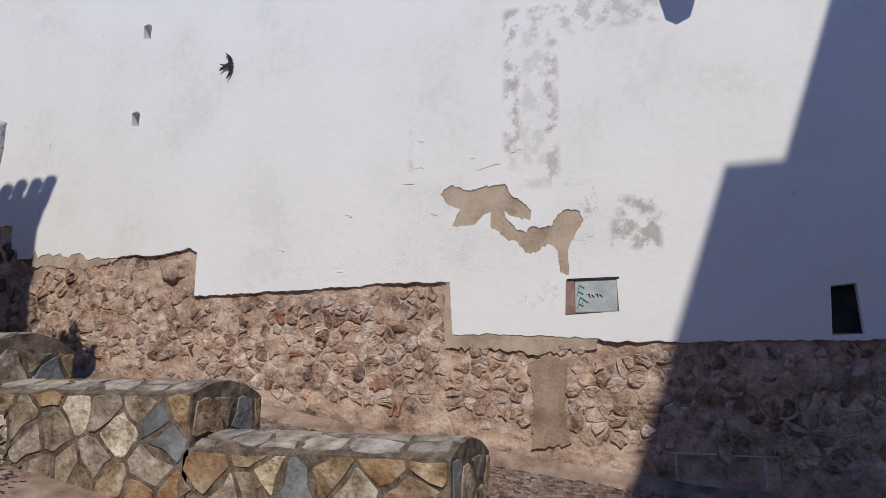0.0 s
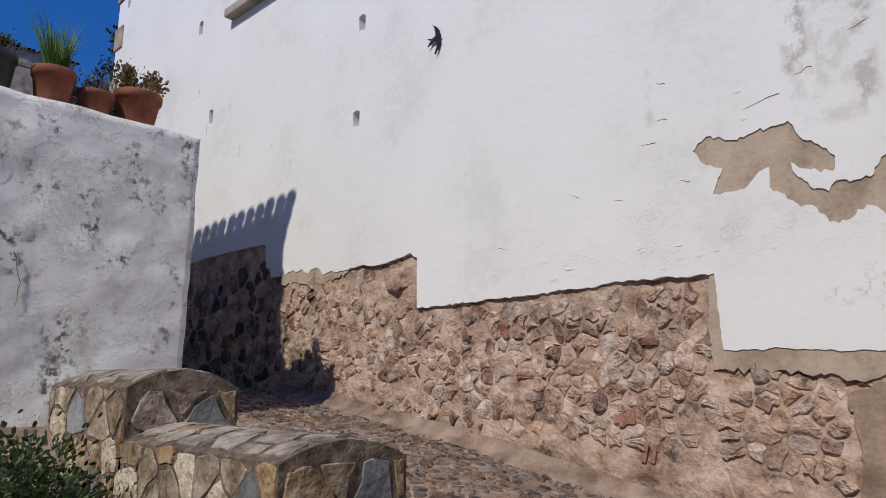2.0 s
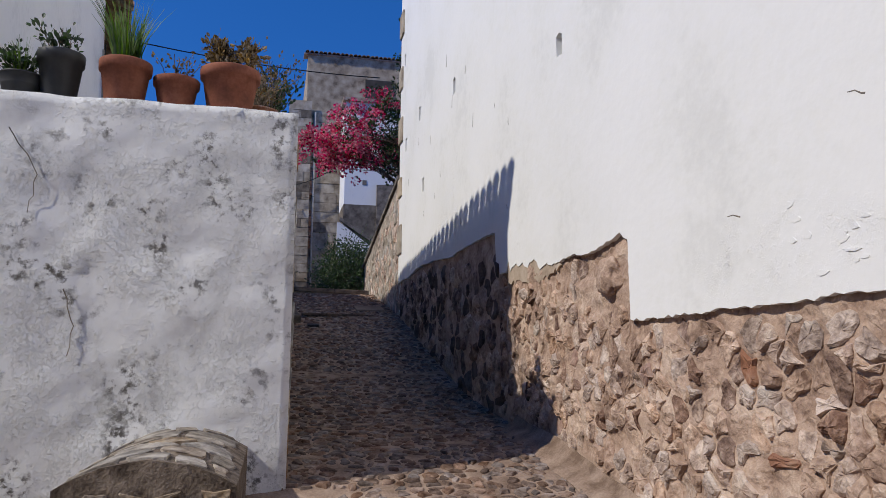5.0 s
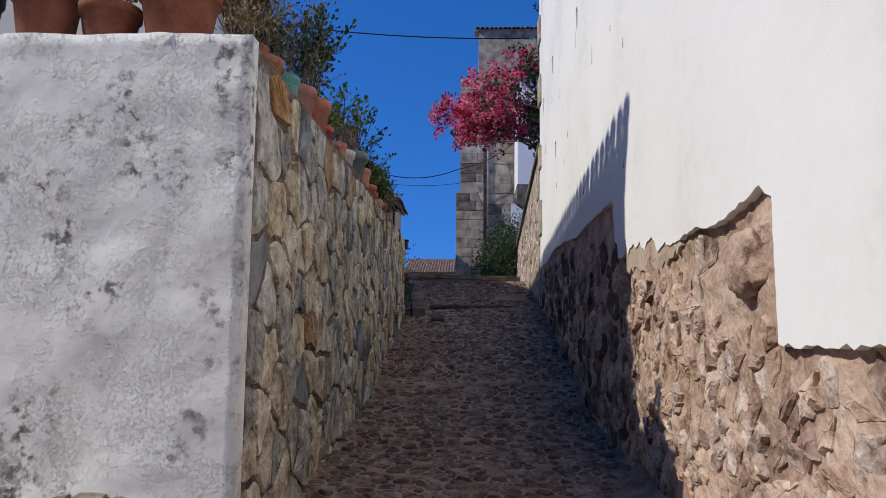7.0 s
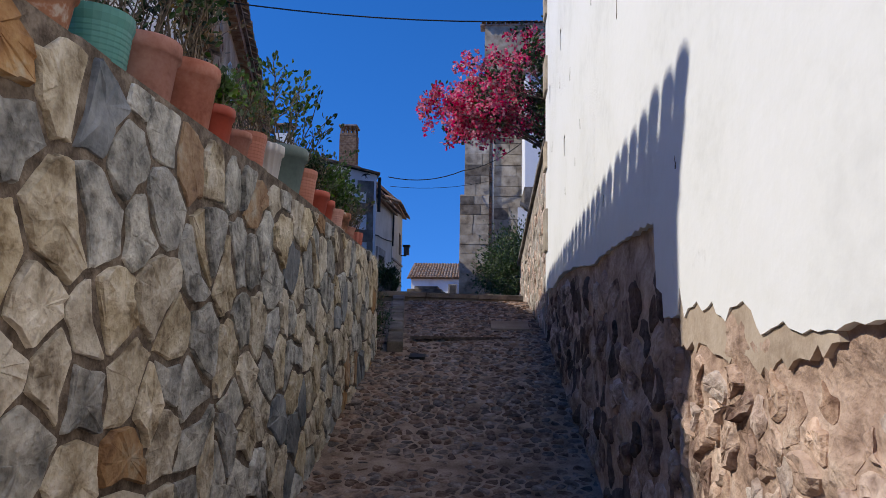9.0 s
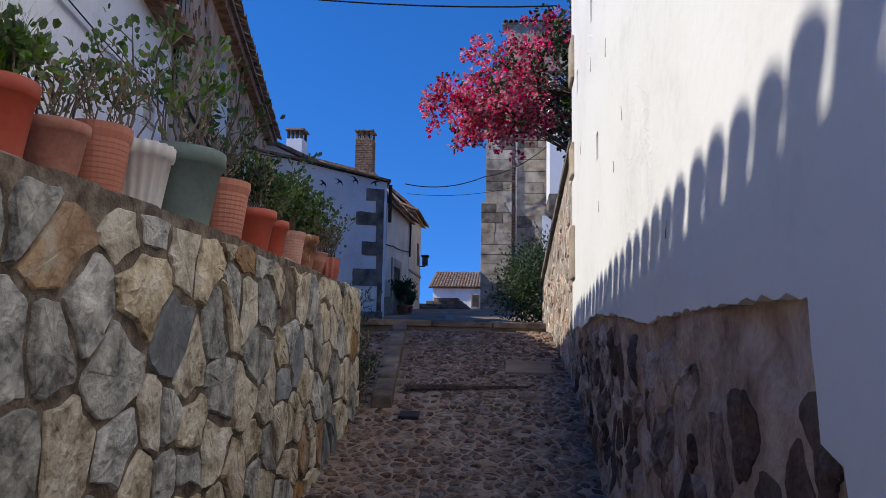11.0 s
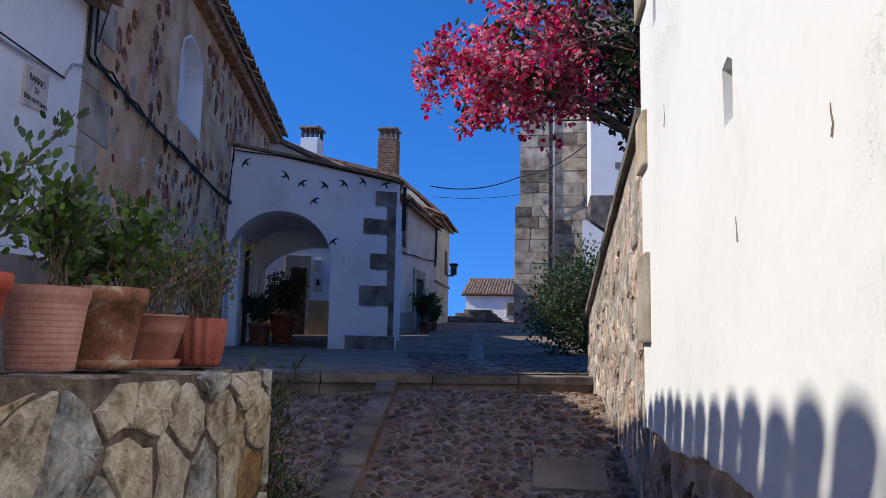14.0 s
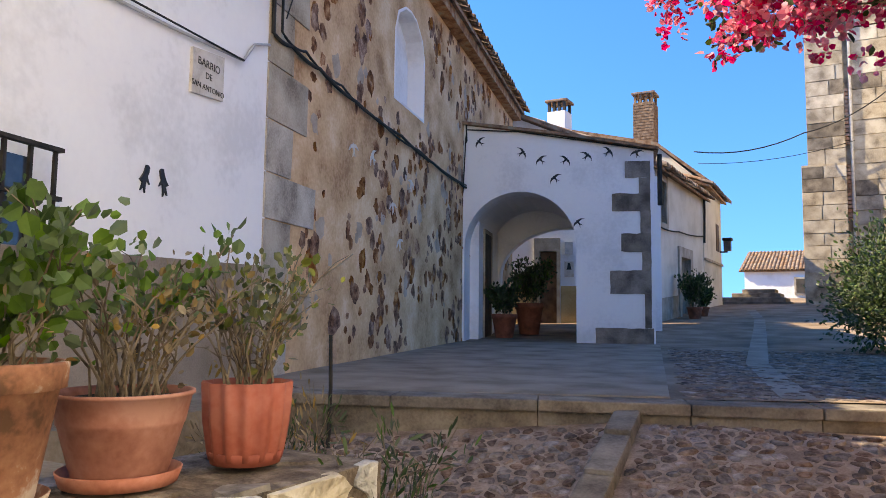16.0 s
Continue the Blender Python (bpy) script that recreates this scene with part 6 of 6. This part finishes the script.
# parapet faces, ends and caps
PFLAGS = [("flag_brown", 7), ("flag_orange", 3), ("flag_buff", 1.5), ("flag_slate", 1)]
for k, (y0, y1, ze, zc) in enumerate(STEPS):
    def near_face(u, v, d):
        return (3.64 - d, u, v)

    def end_face(u, v, d, y0=y0):
        return (u, y0 - d, v)

    def cap_face(u, v, d, ze=ze, zc=zc):
        f = min(1, max(0, (u - 3.64) / 0.66))
        return (u, v, ze + (zc - ze) * 4 * f * (1 - f) + d)

    lay_stones(stone_cells(y0 + 0.01, y1 + 0.01, 0.3, ze - 0.01, 0.2, 0.22, rs, gap=0.010, jitter=0.5), near_face, parapet, PFLAGS, rs, proud=(0.003, 0.012), shape=dict(inset=0.06, rounding=0.1, tilt=0.45, jag=0.11))
    zb = STEPS[k - 1][2] + 0.06 if k else 0.3
    lay_stones(stone_cells(3.66, 4.28, zb, ze - 0.01, 0.2, 0.26, rs, gap=0.016, jitter=0.35), end_face, parapet, [("flag_slate", 2), ("flag_brown", 4), ("flag_pale", 2)], rs, proud=(0.006, 0.018), shape=dict(inset=0.06, rounding=0.08, tilt=0.4, jag=0.14))
    lay_stones(stone_cells(3.68, 4.26, y0 + 0.03, y1 - 0.03, 0.19, 0.25, rs, gap=0.014, jitter=0.45), cap_face, parapet, [("flag_pale", 8), ("flag_brown", 1)], rs, name="cap_stone", proud=(0.004, 0.010), shape=dict(inset=0.05, rounding=0.1, tilt=0.1, jag=0.11))

# cobbles of the lane
lane = thing("cobbles", "uneven river cobbles set in pale mortar up the lane", "cobbles", kind="structure")


def floor_at(u, v, d):
    return (u, v, ground_z(u, v) + d)


cells = []
for c in stone_cells(4.35, 6.3, -1.5, 15.2, 0.095, 0.075, rs, gap=0.011, jitter=0.46, keep=0.93):
    cx, cy = sum(p[0] for p in c) / len(c), sum(p[1] for p in c) / len(c)
    if (cx > 4.5 or cy < 5.4 or cy > 11.9) and cy < kerb_y(cx) - 0.06:
        cells.append(c)
for c in stone_cells(2.3, 4.35, 11.95, 15.2, 0.095, 0.075, rs, gap=0.011, jitter=0.46, keep=0.93):
    cx, cy = sum(p[0] for p in c) / len(c), sum(p[1] for p in c) / len(c)
    if cy < kerb_y(cx) - 0.06:
        cells.append(c)
def strip(cx, cy):
    return 4.66 - 0.107 * (cy - 12.2)


cells = [c for c in cells if not (c[0][1] > 11.9 and abs(c[0][0] - strip(*c[0])) < 0.13)]
lay_stones(cells, floor_at, lane, [("cobble", 1)], rs, name="cobble", proud=(0.004, 0.016), back=0.01, near=lambda c: abs(c[0][1] - 6.0) + abs(c[0][0] - 5.4), shape=dict(inset=0.24, rounding=0.2, tilt=0.5, jag=0.16))
y = 11.92
while y < 15.1:
    L = rs.uniform(0.4, 0.62)
    m = pose(strip(0, y + L / 2), y + L / 2, ground_z(4.6, y + L / 2) - 0.02, math.degrees(math.atan(0.18)), 0, 6.1)
    box("gutter_stone", (-0.085, -L / 2 + 0.006, -0.1), (0.085, L / 2 - 0.006, 0.115), M["granite_grey"], lane, "long granite edging stone", bevel=0.02, m=m)
    y += L

# dark stones showing through the chapel's render
cells = []
for k in range(1500):
    u, v = rs.uniform(0.75, CH_L - 0.4), rs.uniform(3.68, 8.9)
    if rs.random() < (0.62 if u < 1.9 else 0.15) or noise.noise((u * 0.9, 4.0, v * 0.9)) < -0.22:
        continue
    if 3.05 < u < 4.85 and v > 6.85:
        continue
    big = rs.random() ** 1.5
    a, b = 0.05 + 0.13 * big * rs.uniform(0.6, 1), 0.055 + 0.14 * big
    t0 = rs.uniform(0, 1)
    cells.append([(u + a * math.cos(t0 + q * math.pi / 3.5) * rs.uniform(0.5, 1.15), v + b * math.sin(t0 + q * math.pi / 3.5) * rs.uniform(0.5, 1.15)) for q in range(7)])
lay_stones(cells, chap, chapel, [("chapel_stone", 6), ("brown_render", 1)], rs, proud=(0.002, 0.008), shape=dict(inset=0.2, tilt=0.5, jag=0.2, rounding=0.12))
z = 3.5
k = 0
while z < 9.0:
    h = rs.uniform(0.38, 0.6)
    w = 0.75 if k % 2 else 0.45
    if 4.6 < z < 5.2:
        w = 0.95
    prism("quoin", [(-0.02, z + 0.008), (w, z + 0.008), (w + rs.uniform(-0.03, 0.03), z + h - 0.008), (-0.02, z + h - 0.008)], chap, 0.018, -0.05, M["granite"], chapel)
    z += h
    k += 1

# ashlar courses of the church
def ashlar(x0, x1, y, z0, z1, parent, h=0.44, w=0.8):
    z = z0
    while z < z1 - 0.1:
        hh = h * rs.uniform(0.85, 1.12)
        x = x0
        while x < x1 - 0.05:
            ww = min(w * rs.uniform(0.6, 1.3), x1 - x)
            if x1 - x - ww < 0.2:
                ww = x1 - x
            mat = "granite_grey" if rs.random() < 0.05 + (0.15 if x < 5.6 and z > 8 else 0) else "granite"
            o = rs.uniform(0, 0.025)
            vs = [(x + 0.012, y - o, z + 0.01), (x + ww - 0.012, y - o, z + 0.01), (x + ww - 0.012, y - o, z + hh - 0.01), (x + 0.012, y - o, z + hh - 0.01)]
            vs += [(a, y + 0.05, b) for a, _, b in vs]
            mesh_object("ashlar_block", vs, [(0, 1, 2, 3), (0, 4, 5, 1), (1, 5, 6, 2), (2, 6, 7, 3), (3, 7, 4, 0)], M[mat], parent)
            x += ww
        z += hh


ashlar(4.5, 5.75, 35.57, 4.3, 9.0, church)
ashlar(4.68, 5.75, 35.72, 9.0, 14.0, church)
ashlar(5.95, 8.2, 35.87, 4.3, 13.9, church, 0.5, 1.0)


# dark setts of the street beyond the kerb, joined
def street_at(u, v, d):
    return (u, v, curve_z(STREET, v) + d)


cells = []
for c in stone_cells(3.2, 6.6, 15.3, 22.0, 0.13, 0.11, rs, gap=0.012, jitter=0.45, keep=0.9):
    cx, cy = sum(p[0] for p in c) / len(c), sum(p[1] for p in c) / len(c)
    if cy > kerb_y(cx) + 0.36 and cx > 4.6 - (cy - 15.4) * 0.228 + 0.06:
        cells.append(c)
lay_stones(cells, street_at, road, [("cobble", 1)], rs, proud=(0.003, 0.009), back=0.01, most=0, keep_joined="sett_paving", shape=dict(inset=0.2, rounding=0.2, tilt=0.3))
